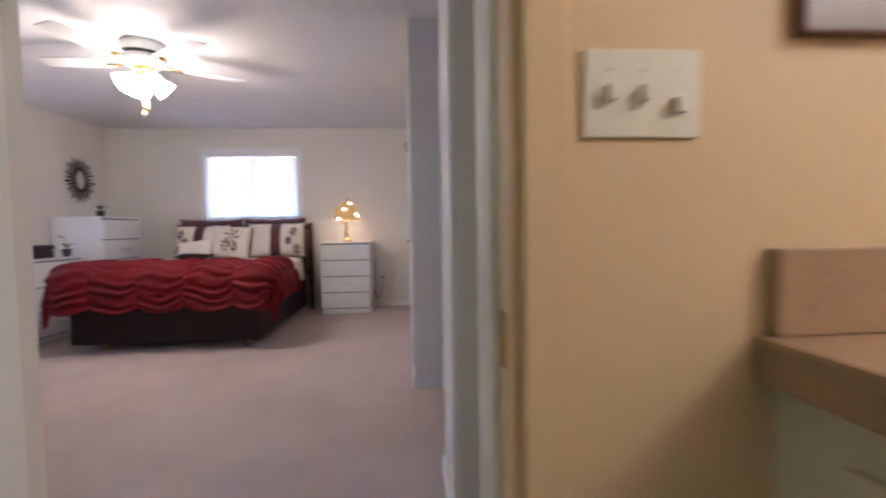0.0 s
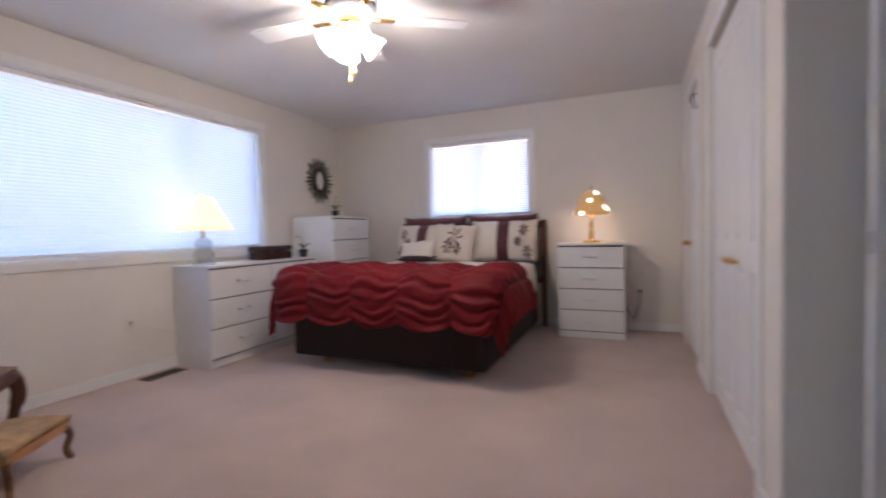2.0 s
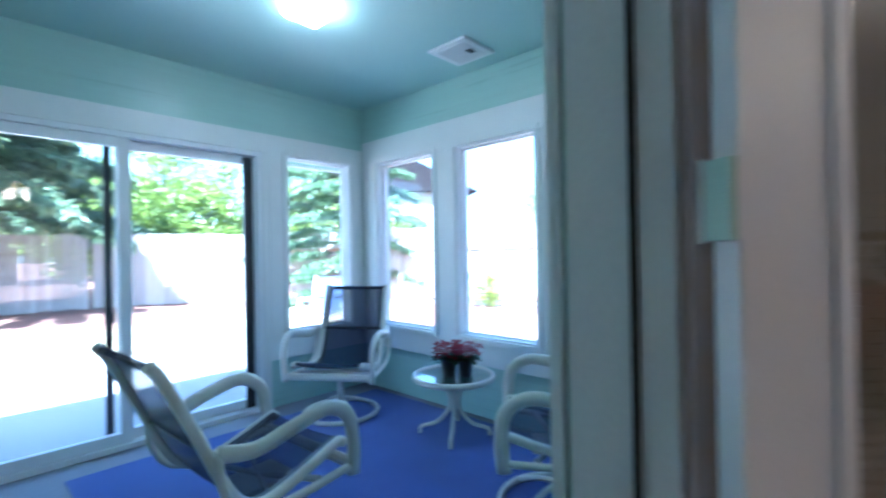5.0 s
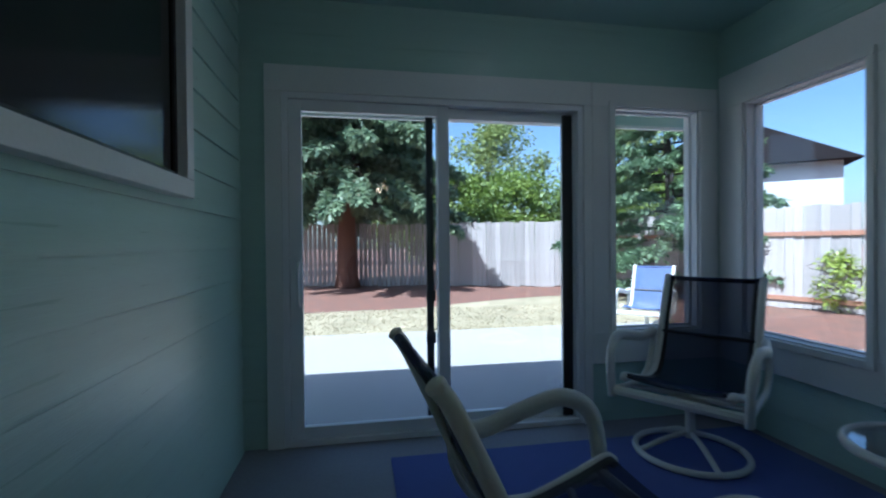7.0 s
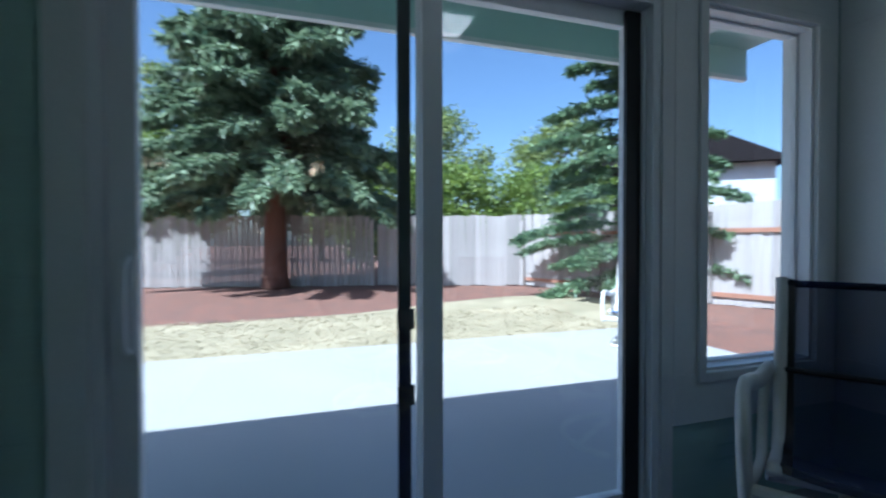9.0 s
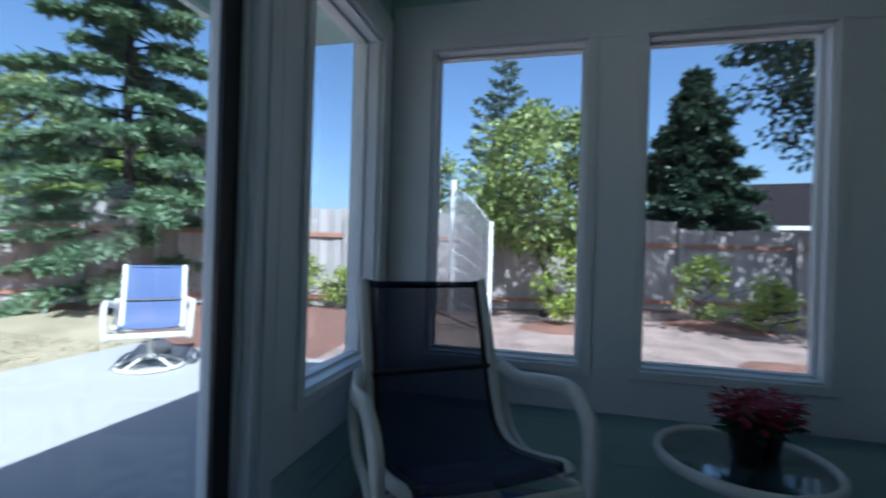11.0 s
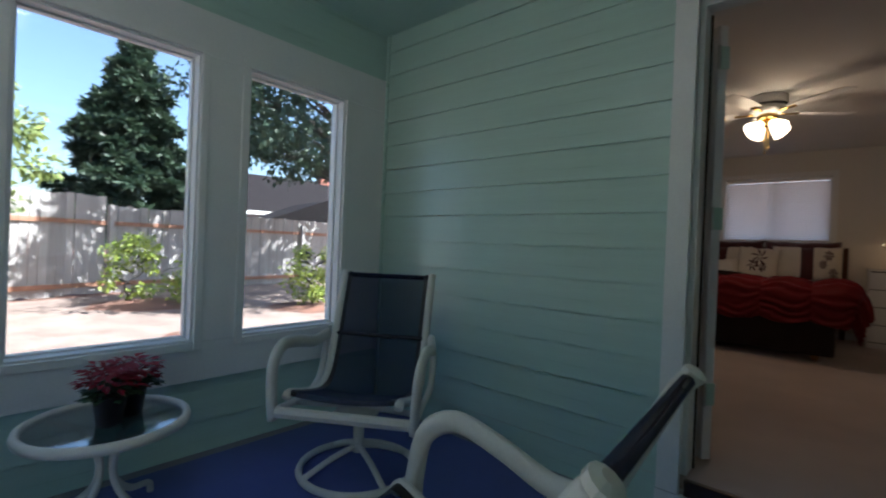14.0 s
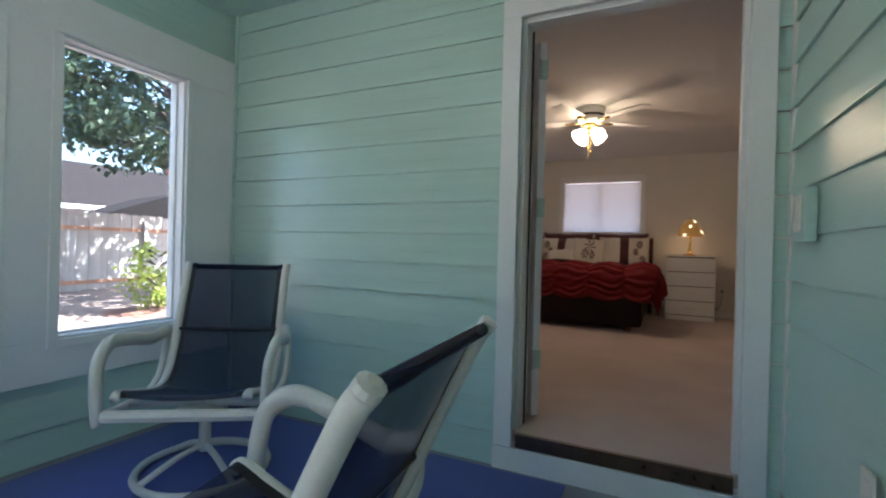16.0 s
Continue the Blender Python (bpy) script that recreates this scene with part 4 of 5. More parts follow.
def sun_mirror():
    t = thing("sunburst_mirror", "dark metal sunburst wall mirror above the chest", "mirror", pose(XW + 0.015, 6.16, 1.62, 0, 90, 0))
    part("mirror", lathe([(0.075, 0), (0.075, 0.008)], 32), M_MIRROR, t, "small oval mirror glass", at=Matrix.Diagonal((1.25, 0.9, 1, 1)))
    part("ring", tube([(0.105 * math.cos(a) * 1.2, 0.105 * math.sin(a) * 0.9, 0.008) for a in [k * math.pi / 16 for k in range(32)]], 0.016, 8, closed=True), M_BLACKM, t, shade=True)
    random.seed(3)
    for k in range(30):
        a = k * math.tau / 30
        r = 0.20 + 0.035 * (k % 2) + random.uniform(-0.01, 0.01)
        part("ray", tube([(0.11 * math.cos(a) * 1.2, 0.11 * math.sin(a) * 0.9, 0.006), (r * math.cos(a), r * math.sin(a) * 0.92, 0.006), ((r + 0.025) * math.cos(a), (r + 0.025) * math.sin(a) * 0.92, 0.006)], [0.007, 0.013, 0.005], 6, flat=0.5), M_BLACKM, t)


sun_mirror()
t = thing("wall_picture", "narrow dark framed picture beside the wide window", "picture")
for b in ((2.05, 2.42, 1.36, 1.40), (2.05, 2.42, 1.86, 1.90), (2.05, 2.09, 1.40, 1.86), (2.38, 2.42, 1.40, 1.86)):
    part("frame", block(XW, XW + 0.022, b[0], b[1], b[2], b[3], 0.004), M_BLACKM, t)
part("print", block(XW + 0.002, XW + 0.010, 2.09, 2.38, 1.40, 1.86), M_TAP, t)
t = thing("jewellery_box", "dark lacquered jewellery box on the dresser", "box", pose(-2.88, 5.14, 0.785))
part("body", block(-0.10, 0.10, -0.17, 0.17, 0, 0.075, 0.006), M_BOX, t)
part("lid", block(-0.105, 0.105, -0.175, 0.175, 0.078, 0.125, 0.008), M_BOX, t)


def orchid(label, x, y, z, h, lean, seed):
    t = thing("potted_orchid", label, "plant", pose(x, y, z))
    random.seed(seed)
    part("pot", lathe([(0.032, 0), (0.045, 0.07), (0.043, 0.075)], 18), M_POT, t, "black pot", True)
    for k in range(5):
        a = k * 1.26
        part("leaf", surface(lambda u, v: (u * 0.10 * math.cos(a) - (v - 0.5) * 0.03 * math.sin(a) * math.sin(math.pi * (0.1 + 0.9 * u)), u * 0.10 * math.sin(a) + (v - 0.5) * 0.03 * math.cos(a) * math.sin(math.pi * (0.1 + 0.9 * u)), 0.075 + 0.06 * math.sin(u * 2.4)), 6, 2), M_PLANT, t, shade=True)
    path = smooth_path([(0, 0, 0.07), (0.01, lean * 0.3, h * 0.6), (0.01, lean * 0.8, h), (0.0, lean * 1.6, h * 0.98)], 5)
    part("stem", tube(path, 0.003, 5), M_PLANT, t)
    for k in range(7):
        p = path[-1 - k * 2] if k * 2 < len(path) - 4 else path[-1]
        q = Vector(p) + Vector((random.uniform(-0.03, 0.03), random.uniform(-0.03, 0.03), random.uniform(-0.02, 0.02)))
        bm = bmesh.new()
        for j in range(5):
            a = j * 1.2566
            v = [q, q + Vector((0.012, 0.016 * math.cos(a + 0.4), 0.016 * math.sin(a + 0.4))), q + Vector((0.004, 0.026 * math.cos(a), 0.026 * math.sin(a))), q + Vector((0.012, 0.016 * math.cos(a - 0.4), 0.016 * math.sin(a - 0.4)))]
            bm.faces.new([bm.verts.new(w) for w in v])
        part("flower", bm, M_PETAL, t, "white orchid flower")


orchid("white orchid in black pot on the dresser", -2.80, 5.50, 0.785, 0.20, -0.07, 1)
orchid("white orchid in black pot on the tall chest", -2.84, 6.10, 1.19, 0.24, 0.03, 2)
t = thing("floor_register", "dark brown metal floor register in the carpet", "floor vent", pose(-2.96, 4.10, 0))
part("frame", block(-0.06, 0.06, -0.15, 0.15, -0.004, 0.005, 0.002), M_BRONZE, t)
for i in range(12):
    part("louvre", block(-0.045, 0.045, -0.135 + i * 0.0235, -0.128 + i * 0.0235, 0.005, 0.009), M_BLACKM, t)


def outlet(label, at):
    t = thing("wall_outlet", label, "outlet", at)
    part("plate", block(-0.035, 0.035, -0.006, 0, -0.057, 0.057, 0.003), M_PLATE, t)
    for z in (-0.022, 0.022):
        part("socket", block(-0.017, 0.017, -0.008, -0.006, z - 0.014, z + 0.014, 0.001), M_PLATE, t)
    return t


o = outlet("cream wall outlet with a lamp plug", pose(XW, 3.97, 0.38, 0, 0, 90))
part("plug", block(-0.012, 0.012, -0.035, -0.008, 0.008, 0.036, 0.004), M_PLATE, o)
t = thing("lamp_cord", "thin lamp cord from outlet to dresser", "cord")
part("cord", tube(smooth_path([(XW + 0.035, 3.975, 0.40), (XW + 0.06, 4.08, 0.35), (XW + 0.045, 4.22, 0.31), (XW + 0.02, 4.40, 0.30)]), 0.004, 6), M_PLATE, t, shade=True)
o = outlet("wall outlet with a black plug by the nightstand", pose(0.30, YN, 0.36))
part("plug", block(-0.012, 0.012, -0.035, -0.008, 0.008, 0.036, 0.004), M_BLACKM, o)
t = thing("lamp_cord", "dark lamp cord hanging behind the nightstand", "cord")
part("cord", tube(smooth_path([(0.30, YN - 0.035, 0.38), (0.29, YN - 0.06, 0.25), (0.24, YN - 0.04, 0.12), (0.16, YN - 0.03, 0.25)]), 0.004, 6), M_BLACKM, t, shade=True)


def armchair():
    t = thing("armchair", "carved dark wood armchair with floral tapestry upholstery", "chair", pose(-2.56, 2.66, 0, 0, 0, 27 - 90))
    # faces +y in its own space
    for s in (-1, 1):
        part("front_leg", tube(smooth_path([(s * 0.25, 0.24, 0.40), (s * 0.27, 0.27, 0.30), (s * 0.25, 0.25, 0.15), (s * 0.26, 0.27, 0.0)]), [0.034] * 6 + [0.030] * 6 + [0.022] * 6 + [0.018] * 6 + [0.022], 8), M_WOODD, t, "carved cabriole leg", True)
        part("back_leg", tube(smooth_path([(s * 0.20, -0.22, 0.42), (s * 0.20, -0.23, 0.2), (s * 0.21, -0.29, 0.0)]), 0.022, 8), M_WOODD, t, shade=True)
        part("back_post", tube(smooth_path([(s * 0.20, -0.22, 0.40), (s * 0.21, -0.26, 0.55), (s * 0.24, -0.32, 0.82), (s * 0.20, -0.34, 0.89)]), 0.022, 8), M_WOODD, t, shade=True)
        part("arm", tube(smooth_path([(s * 0.22, -0.28, 0.66), (s * 0.27, -0.1, 0.66), (s * 0.28, 0.06, 0.655), (s * 0.28, 0.10, 0.645)]), 0.022, 8), M_WOODD, t, shade=True)
        part("arm_support", tube(smooth_path([(s * 0.28, 0.09, 0.65), (s * 0.275, 0.06, 0.58), (s * 0.26, 0.14, 0.46), (s * 0.25, 0.16, 0.40)]), 0.018, 8), M_WOODD, t, shade=True)
        part("arm_pad", tube(smooth_path([(s * 0.26, -0.14, 0.685), (s * 0.275, -0.06, 0.69), (s * 0.28, 0.02, 0.685)]), 0.022, 8, flat=0.6), M_TAP, t, shade=True)
    part("back_crest", tube(smooth_path([(-0.20, -0.34, 0.89), (-0.1, -0.345, 0.915), (0, -0.345, 0.925), (0.1, -0.345, 0.915), (0.20, -0.34, 0.89)]), 0.024, 8), M_WOODD, t, shade=True)
    part("back_rail", tube([(-0.20, -0.255, 0.53), (0.20, -0.255, 0.53)], 0.020, 8), M_WOODD, t)
    def back(u, v):
        a, b = 2 * u - 1, v
        return (a * (0.175 + 0.03 * b), -0.26 - 0.075 * b + 0.035 * (1 - a ** 4) * (1 - (2 * b - 1) ** 4), 0.55 + 0.34 * b)
    part("backrest", surface(back, 14, 14, thick=0.03), M_TAP, t, "floral tapestry back panel", True)
    def seat(u, v):
        a, b = 2 * u - 1, 2 * v - 1
        return (a * (0.24 + 0.03 * v), 0.02 + b * 0.25, 0.42 + 0.055 * (1 - a ** 4) * (1 - b ** 4))
    part("seat", surface(seat, 16, 16, thick=0.04), M_TAP, t, "floral tapestry seat", True)
    part("front_rail", tube(smooth_path([(-0.25, 0.26, 0.38), (-0.12, 0.285, 0.355), (0, 0.29, 0.34), (0.12, 0.285, 0.355), (0.25, 0.26, 0.38)]), 0.026, 8), M_WOODD, t, "carved front rail", True)
    for s in (-1, 1):
        part("side_rail", tube([(s * 0.25, 0.24, 0.385), (s * 0.20, -0.22, 0.385)], 0.026, 8), M_WOODD, t)
    part("rear_rail", tube([(-0.20, -0.22, 0.385), (0.20, -0.22, 0.385)], 0.024, 8), M_WOODD, t)


armchair()
t = thing("footstool", "small gold tapestry footstool with carved wooden legs", "footstool", pose(-2.18, 2.86, 0, 0, 0, 122))
part("seat", surface(lambda u, v: ((2 * u - 1) * 0.19, (2 * v - 1) * 0.13, 0.20 + 0.03 * (1 - (2 * u - 1) ** 4) * (1 - (2 * v - 1) ** 4)), 14, 10, thick=0.04), M_STOOL, t, "gold tapestry top", True)
part("apron", block(-0.185, 0.185, -0.125, 0.125, 0.135, 0.175, 0.008), M_WOODL, t)
for x in (-1, 1):
    for y in (-1, 1):
        part("leg", tube(smooth_path([(x * 0.16, y * 0.105, 0.17), (x * 0.185, y * 0.125, 0.11), (x * 0.17, y * 0.115, 0.05), (x * 0.185, y * 0.125, 0.0)], 5), 0.015, 8), M_WOODM, t, shade=True)

# ---- porch furniture ----
def patio_chair(name, label, at, sling, swivel=True, recline=0.0):
    """A sling chair that faces +x in its own space, standing on a swivel ring."""
    t = thing(name, label, "chair", at, "sling chairs of the patio set")
    sw = 0.225
    tilt = pose(0, 0, 0.30, 0, -recline, 0) @ pose(0, 0, -0.30) @ Matrix.Diagonal((1, 1.08, 1, 1))
    prof = [(0.25, 0.405), (0.22, 0.42), (0.10, 0.385), (-0.08, 0.345), (-0.17, 0.365), (-0.24, 0.46), (-0.33, 0.71), (-0.395, 0.88), (-0.42, 0.925)]
    line = smooth_path([(x, 0, z) for x, z in prof], 6)
    for s in (-1, 1):
        part("side_rail", tube([(p.x, s * (sw + 0.012), p.z) for p in line], 0.020, 10), M_FRAME, t, "ivory tube side rail", True, at=tilt)
        arm = smooth_path([(0.235, s * 0.30, 0.30), (0.245, s * 0.305, 0.42), (0.225, s * 0.31, 0.55), (0.13, s * 0.315, 0.615), (-0.02, s * 0.31, 0.60), (-0.16, s * 0.295, 0.575), (-0.275, s * 0.27, 0.60)], 6)
        part("armrest", tube(arm, 0.020, 8, flat=1.55), M_FRAME, t, "curved ivory armrest", True, at=tilt)
        part("arm_brace", tube(smooth_path([(-0.275, s * 0.275, 0.60), (-0.27, s * 0.285, 0.48), (-0.20, s * 0.285, 0.36), (-0.02, s * 0.28, 0.325), (0.235, s * 0.30, 0.335)], 6), 0.016, 8), M_FRAME, t, shade=True, at=tilt)
        part("end_cap", lathe([(0.021, 0), (0.021, 0.012), (0.010, 0.018)], 12), M_FRAME, t, at=tilt @ Matrix.Translation(line[-1]) @ Matrix.Translation((0, s * (sw + 0.012), 0)) @ pose(0, 0, 0, 0, -30, 0))
    part("front_bar", tube([(0.24, -0.30, 0.335), (0.24, 0.30, 0.335)], 0.019, 8, flat=1.4), M_FRAME, t, at=tilt)
    part("top_bar", tube([(line[-2].x, -sw, line[-2].z), (line[-2].x, sw, line[-2].z)], 0.014, 8), sling, t, at=tilt)
    part("back_bar", tube([(-0.285, -sw, 0.60), (-0.285, sw, 0.60)], 0.011, 8), M_BLACKM, t, at=tilt)
    n = len(line) - 1
    def cloth(u, v):
        k = u * n
        i = min(n - 1, int(k))
        p = line[i].lerp(line[i + 1], k - i)
        return (p.x, (2 * v - 1) * sw, p.z + 0.012 - 0.018 * (1 - (2 * v - 1) ** 2))
    part("sling", surface(cloth, 44, 8), sling, t, "woven mesh sling", True, at=tilt)
    for v0 in (0.0, 0.94):
        part("sling_hem", surface(lambda u, v: Vector(cloth(u, v0 + 0.06 * v)) + Vector((0, 0, 0.003)), 44, 1), M_BLACKM if sling is M_SLING else sling, t, at=tilt)
    if swivel:
        part("swivel_plate", block(-0.12, 0.12, -0.10, 0.10, 0.285, 0.305, 0.004), M_FRAME, t)
        for s in (-1, 1):
            part("seat_support", tube([(-0.10, s * 0.28, 0.325), (0.0, 0, 0.312), (0.10, s * 0.28, 0.335)], 0.014, 8), M_FRAME, t)
        part("pedestal", tube([(0, 0, 0.09), (0, 0, 0.285)], 0.026, 14), M_FRAME, t)
        for k in range(4):
            a = radians(45 + 90 * k)
            part("spoke", tube(smooth_path([(0, 0, 0.12), (0.13 * math.cos(a), 0.13 * math.sin(a), 0.085), (0.27 * math.cos(a), 0.27 * math.sin(a), 0.022)], 4), 0.014, 8), M_FRAME, t)
        part("base_ring", tube([(0.275 * math.cos(a), 0.275 * math.sin(a), 0.017) for a in [k * math.pi / 24 for k in range(48)]], 0.017, 8, closed=True), M_FRAME, t, "round swivel base ring", True)
    return t


ZR = ZF + 0.008
patio_chair("patio_chair", "navy mesh sling swivel chair in the porch corner", pose(-2.46, -1.18, ZR, 0, 0, 34), M_SLING)
patio_chair("patio_chair", "navy mesh sling swivel chair by the siding wall", pose(-2.39, 0.69, ZR, 0, 0, -58), M_SLING)
patio_chair("patio_chair", "navy mesh sling swivel chair facing the windows", pose(-1.30, -0.09, ZR, 0, 0, 184), M_SLING, recline=5.0)
patio_chair("patio_chair", "faded blue sling swivel chair out on the patio", pose(-4.5, -4.55, ZG + 0.012, 0, 0, 42), M_SLINGB)


def side_table(x, y):
    t = thing("side_table", "low round glass-topped ivory side table", "table", pose(x, y, ZR))
    part("glass_top", lathe([(0.25, 0.386), (0.25, 0.392)], 40), M_TABLEG, t, "rippled glass top")
    part("rim", tube([(0.262 * math.cos(a), 0.262 * math.sin(a), 0.385) for a in [k * math.pi / 24 for k in range(48)]], 0.016, 8, closed=True, flat=1.3), M_FRAME, t, "ivory rim", True)
    for k in range(4):
        a = radians(35 + 90 * k)
        c, s = math.cos(a), math.sin(a)
        part("leg", tube(smooth_path([(0.25 * c, 0.25 * s, 0.375), (0.10 * c, 0.10 * s, 0.34), (0.035 * c, 0.035 * s, 0.26), (0.04 * c, 0.04 * s, 0.16), (0.12 * c, 0.12 * s, 0.075), (0.22 * c, 0.22 * s, 0.045), (0.235 * c, 0.235 * s, 0.0)], 5), 0.013, 8), M_FRAME, t, shade=True)


TX, TY = -2.72, -0.255
side_table(TX, TY)


def potted_flowers(x, y, z):
    t = thing("potted_plant", "two red flowering plants in black pots on the table", "plant", pose(x, y, z))
    random.seed(8)
    for dx, dy in ((0.04, -0.035), (-0.03, 0.05)):
        part("pot", lathe([(0.040, 0), (0.056, 0.11), (0.060, 0.11), (0.060, 0.122), (0.052, 0.122), (0.050, 0.105)], 20), M_POT, t, "black plastic pot", True, pose(dx, dy, 0))
        leaf, bloom = bmesh.new(), bmesh.new()
        for k in range(280):
            a, r, h = random.random() * 6.28, 0.085 * random.random() ** 0.6, 0.12 + 0.11 * random.random()
            red = h > 0.165
            c = Vector((dx + r * math.cos(a), dy + r * math.sin(a), h - 0.25 * r))
            d = Vector((math.cos(a), math.sin(a), random.uniform(-0.3, 0.6))).normalized()
            q = d.cross(Vector((0, 0, 1))).normalized() * (0.012 if red else 0.016)
            l = 0.045 if red else 0.045
            b = bloom if red else leaf
            b.faces.new([b.verts.new(w) for w in (c, c + d * l * 0.5 + q, c + d * l + Vector((0, 0, -0.008)), c + d * l * 0.5 - q)])
        part("foliage", leaf, M_PLANT, t)
        part("bloom", bloom, M_FLOWER, t, "deep red flowers")


potted_flowers(TX, TY + 0.03, ZR + 0.392)

# framed dark panel on the side wall
t = thing("framed_screen", "dark screen panel in a broad white frame", "screen")
FY0, FY1, FZ0, FZ1 = -0.80, 0.22, 1.15, 2.10
for b in ((FY0, FY1, FZ0, FZ0 + 0.065), (FY0, FY1, FZ1 - 0.065, FZ1), (FY0, FY0 + 0.065, FZ0 + 0.065, FZ1 - 0.065), (FY1 - 0.065, FY1, FZ0 + 0.065, FZ1 - 0.065)):
    part("frame", block(XE - 0.055, XE - 0.002, b[0], b[1], b[2], b[3], 0.004), M_PORCH, t)
part("screen", block(XE - 0.014, XE - 0.004, FY0 + 0.065, FY1 - 0.065, FZ0 + 0.065, FZ1 - 0.065), M_SCREEN, t, "dark glossy screen")
part("bezel", block(XE - 0.022, XE - 0.014, FY0 + 0.065, FY0 + 0.085, FZ0 + 0.066, FZ1 - 0.066), M_BLACKM, t)
part("bezel", block(XE - 0.022, XE - 0.014, FY0 + 0.085, FY1 - 0.066, FZ0 + 0.066, FZ0 + 0.085), M_BLACKM, t)
t = thing("light_switch", "white rocker switch on a seafoam block", "light switch")
part("mounting_block", block(XE - 0.034, XE - 0.002, 1.02, 1.16, 0.935, 1.105, 0.004), M_SIDING, t, "seafoam mounting block")
part("plate", block(XE - 0.041, XE - 0.034, 1.055, 1.128, 0.965, 1.085, 0.003), M_PLATE, t)
part("rocker", block(XE - 0.046, XE - 0.041, 1.074, 1.108, 0.99, 1.06, 0.002), M_PLATE, t)
outlet("white outlet low on the porch side wall", pose(XE - 0.012, 0.56, 0.36, 0, 0, -90))
t = thing("ceiling_light", "square frosted glass porch ceiling light, lit", "ceiling light", pose(-1.77, -0.40, ZP))
part("pan", block(-0.10, 0.10, -0.10, 0.10, -0.02, 0, 0.004), M_TRIM, t)
part("diffuser", lathe([(0.155, -0.022), (0.15, -0.05), (0.12, -0.075), (0.001, -0.085)], 4), M_PORCHL, t, "lit frosted glass", at=pose(0, 0, 0, 0, 0, 45))
bulb("porch_light", -1.77, -0.40, ZP - 0.14, 1.6, (1, 0.9, 0.75), 0.08)
t = thing("ceiling_vent", "white square exhaust grille in the porch ceiling", "vent", pose(-2.78, -0.19, ZP))
part("frame", block(-0.16, 0.16, -0.16, 0.16, -0.018, 0, 0.006), M_TRIM, t)
for i in range(9):
    part("louvre", block(-0.125, 0.125, -0.118 + i * 0.027, -0.100 + i * 0.027, -0.025, -0.018, 0.002), M_TRIM, t)
part("motor_cap", block(-0.03, 0.03, 0.06, 0.10, -0.030, -0.025, 0.002), M_BLACKM, t)

# ---- outdoors ----
built("ground", block(-150, 150, -150, 150, ZG - 0.2, ZG - 0.02), M_MULCH, "bark mulch and bare soil reaching far out", "ground")
built("patio", block(-5.3, 7.0, -5.55, YP - 0.13, ZG - 0.02, ZG + 0.012, 0.004), M_CONC, "pale broom-finished concrete patio", "pavement")
bm = bmesh.new()
_out = [(8, -5.55), (-4.6, -5.55), (-5.6, -6.0), (-6.5, -7.2), (-6.9, -8.7), (-5.5, -9.4), (-3.6, -8.9), (-1.8, -8.1), (-0.4, -7.9), (1.5, -7.8), (8, -8.3)]
_o2 = smooth_path([(x, y, 0) for x, y in _out], 5)
bm.faces.new([bm.verts.new((p.x, p.y, ZG + 0.004)) for p in _o2])
lawn = built("lawn", bm, M_LAWN, "dry straw-coloured lawn patch", "lawn")
bm = bmesh.new()
_g = smooth_path([(x, y, 0) for x, y in ((-3.4, -3.0), (-6.2, -3.4), (-8.9, -3.3), (-10.4, -1.5), (-11.5, 1.5), (-12.6, 6.0), (-12.8, 11.0), (-4.0, 11.0), (-3.4, 5.0))], 5)
bm.faces.new([bm.verts.new((p.x, p.y, ZG - 0.012)) for p in _g])
built("garden_bed", bm, M_SOIL, "pale bare soil and bark chips in the side yard", "ground")
# a dry grass fringe
rng = np.random.default_rng(4)


def blades(name, count, x0, x1, y0, y1, h, material, label):
    p = np.stack([rng.uniform(x0, x1, count), rng.uniform(y0, y1, count), np.full(count, ZG)], 1)
    a = rng.uniform(0, 6.28, count)
    w = np.stack([np.cos(a), np.sin(a), 0 * a], 1) * 0.012
    tip = p + np.stack([rng.normal(0, 0.03, count), rng.normal(0, 0.03, count), h * rng.uniform(0.5, 1.2, count)], 1)
    v = np.stack([p - w, p + w, tip], 1).reshape(-1, 3)
    me = bpy.data.meshes.new(name)
    me.from_pydata(v.tolist(), [], np.arange(count * 3).reshape(-1, 3).tolist())
    me.materials.append(material)
    return tagged(new(name, me), label, "grass", "", "stuff")


blades("grass", 9000, -5.2, 4, -8.0, -5.6, 0.03, M_LAWN, "short dry grass blades on the lawn")

# roof over the porch and house
_r = thing("roof", "grey shingle roof with seafoam soffit and white fascia", "roof", kind="structure")
part("soffit", block(-3.5, 3.0, -2.45, YP - 0.13, 2.12, 2.15), M_TEALC, _r, "seafoam soffit")
part("fascia", block(-3.5, 3.0, -2.48, -2.45, 1.95, 2.22, 0.003), M_TEALC, _r, "seafoam fascia board")
part("drip_edge", block(-3.5, 3.0, -2.485, -2.445, 1.925, 1.95, 0.003), M_PORCH, _r, "white drip edge")
part("rafter_tail", block(-2.95, -2.88, -2.45, YP - 0.13, 2.05, 2.118), M_PORCH, _r)
part("rafter_tail", block(-0.75, -0.68, -2.45, YP - 0.13, 2.05, 2.118), M_PORCH, _r)
bm = bmesh.new()
vs = [bm.verts.new(c) for c in ((-3.5, -2.5, 2.20), (3.6, -2.5, 2.20), (3.6, 2.6, 3.7), (-3.5, 2.6, 3.7), (3.6, 8.0, 2.3), (-3.5, 8.0, 2.3))]
bm.faces.new(vs[:4]), bm.faces.new((vs[3], vs[2], vs[4], vs[5]))
part("shingles", bm, M_ROOF, _r)
built("wall_house_side", block(XE + 0.10, 3.5, YP - 0.14, YP, -0.3, ZP), M_SIDING, "seafoam outside wall of the house", "wall")


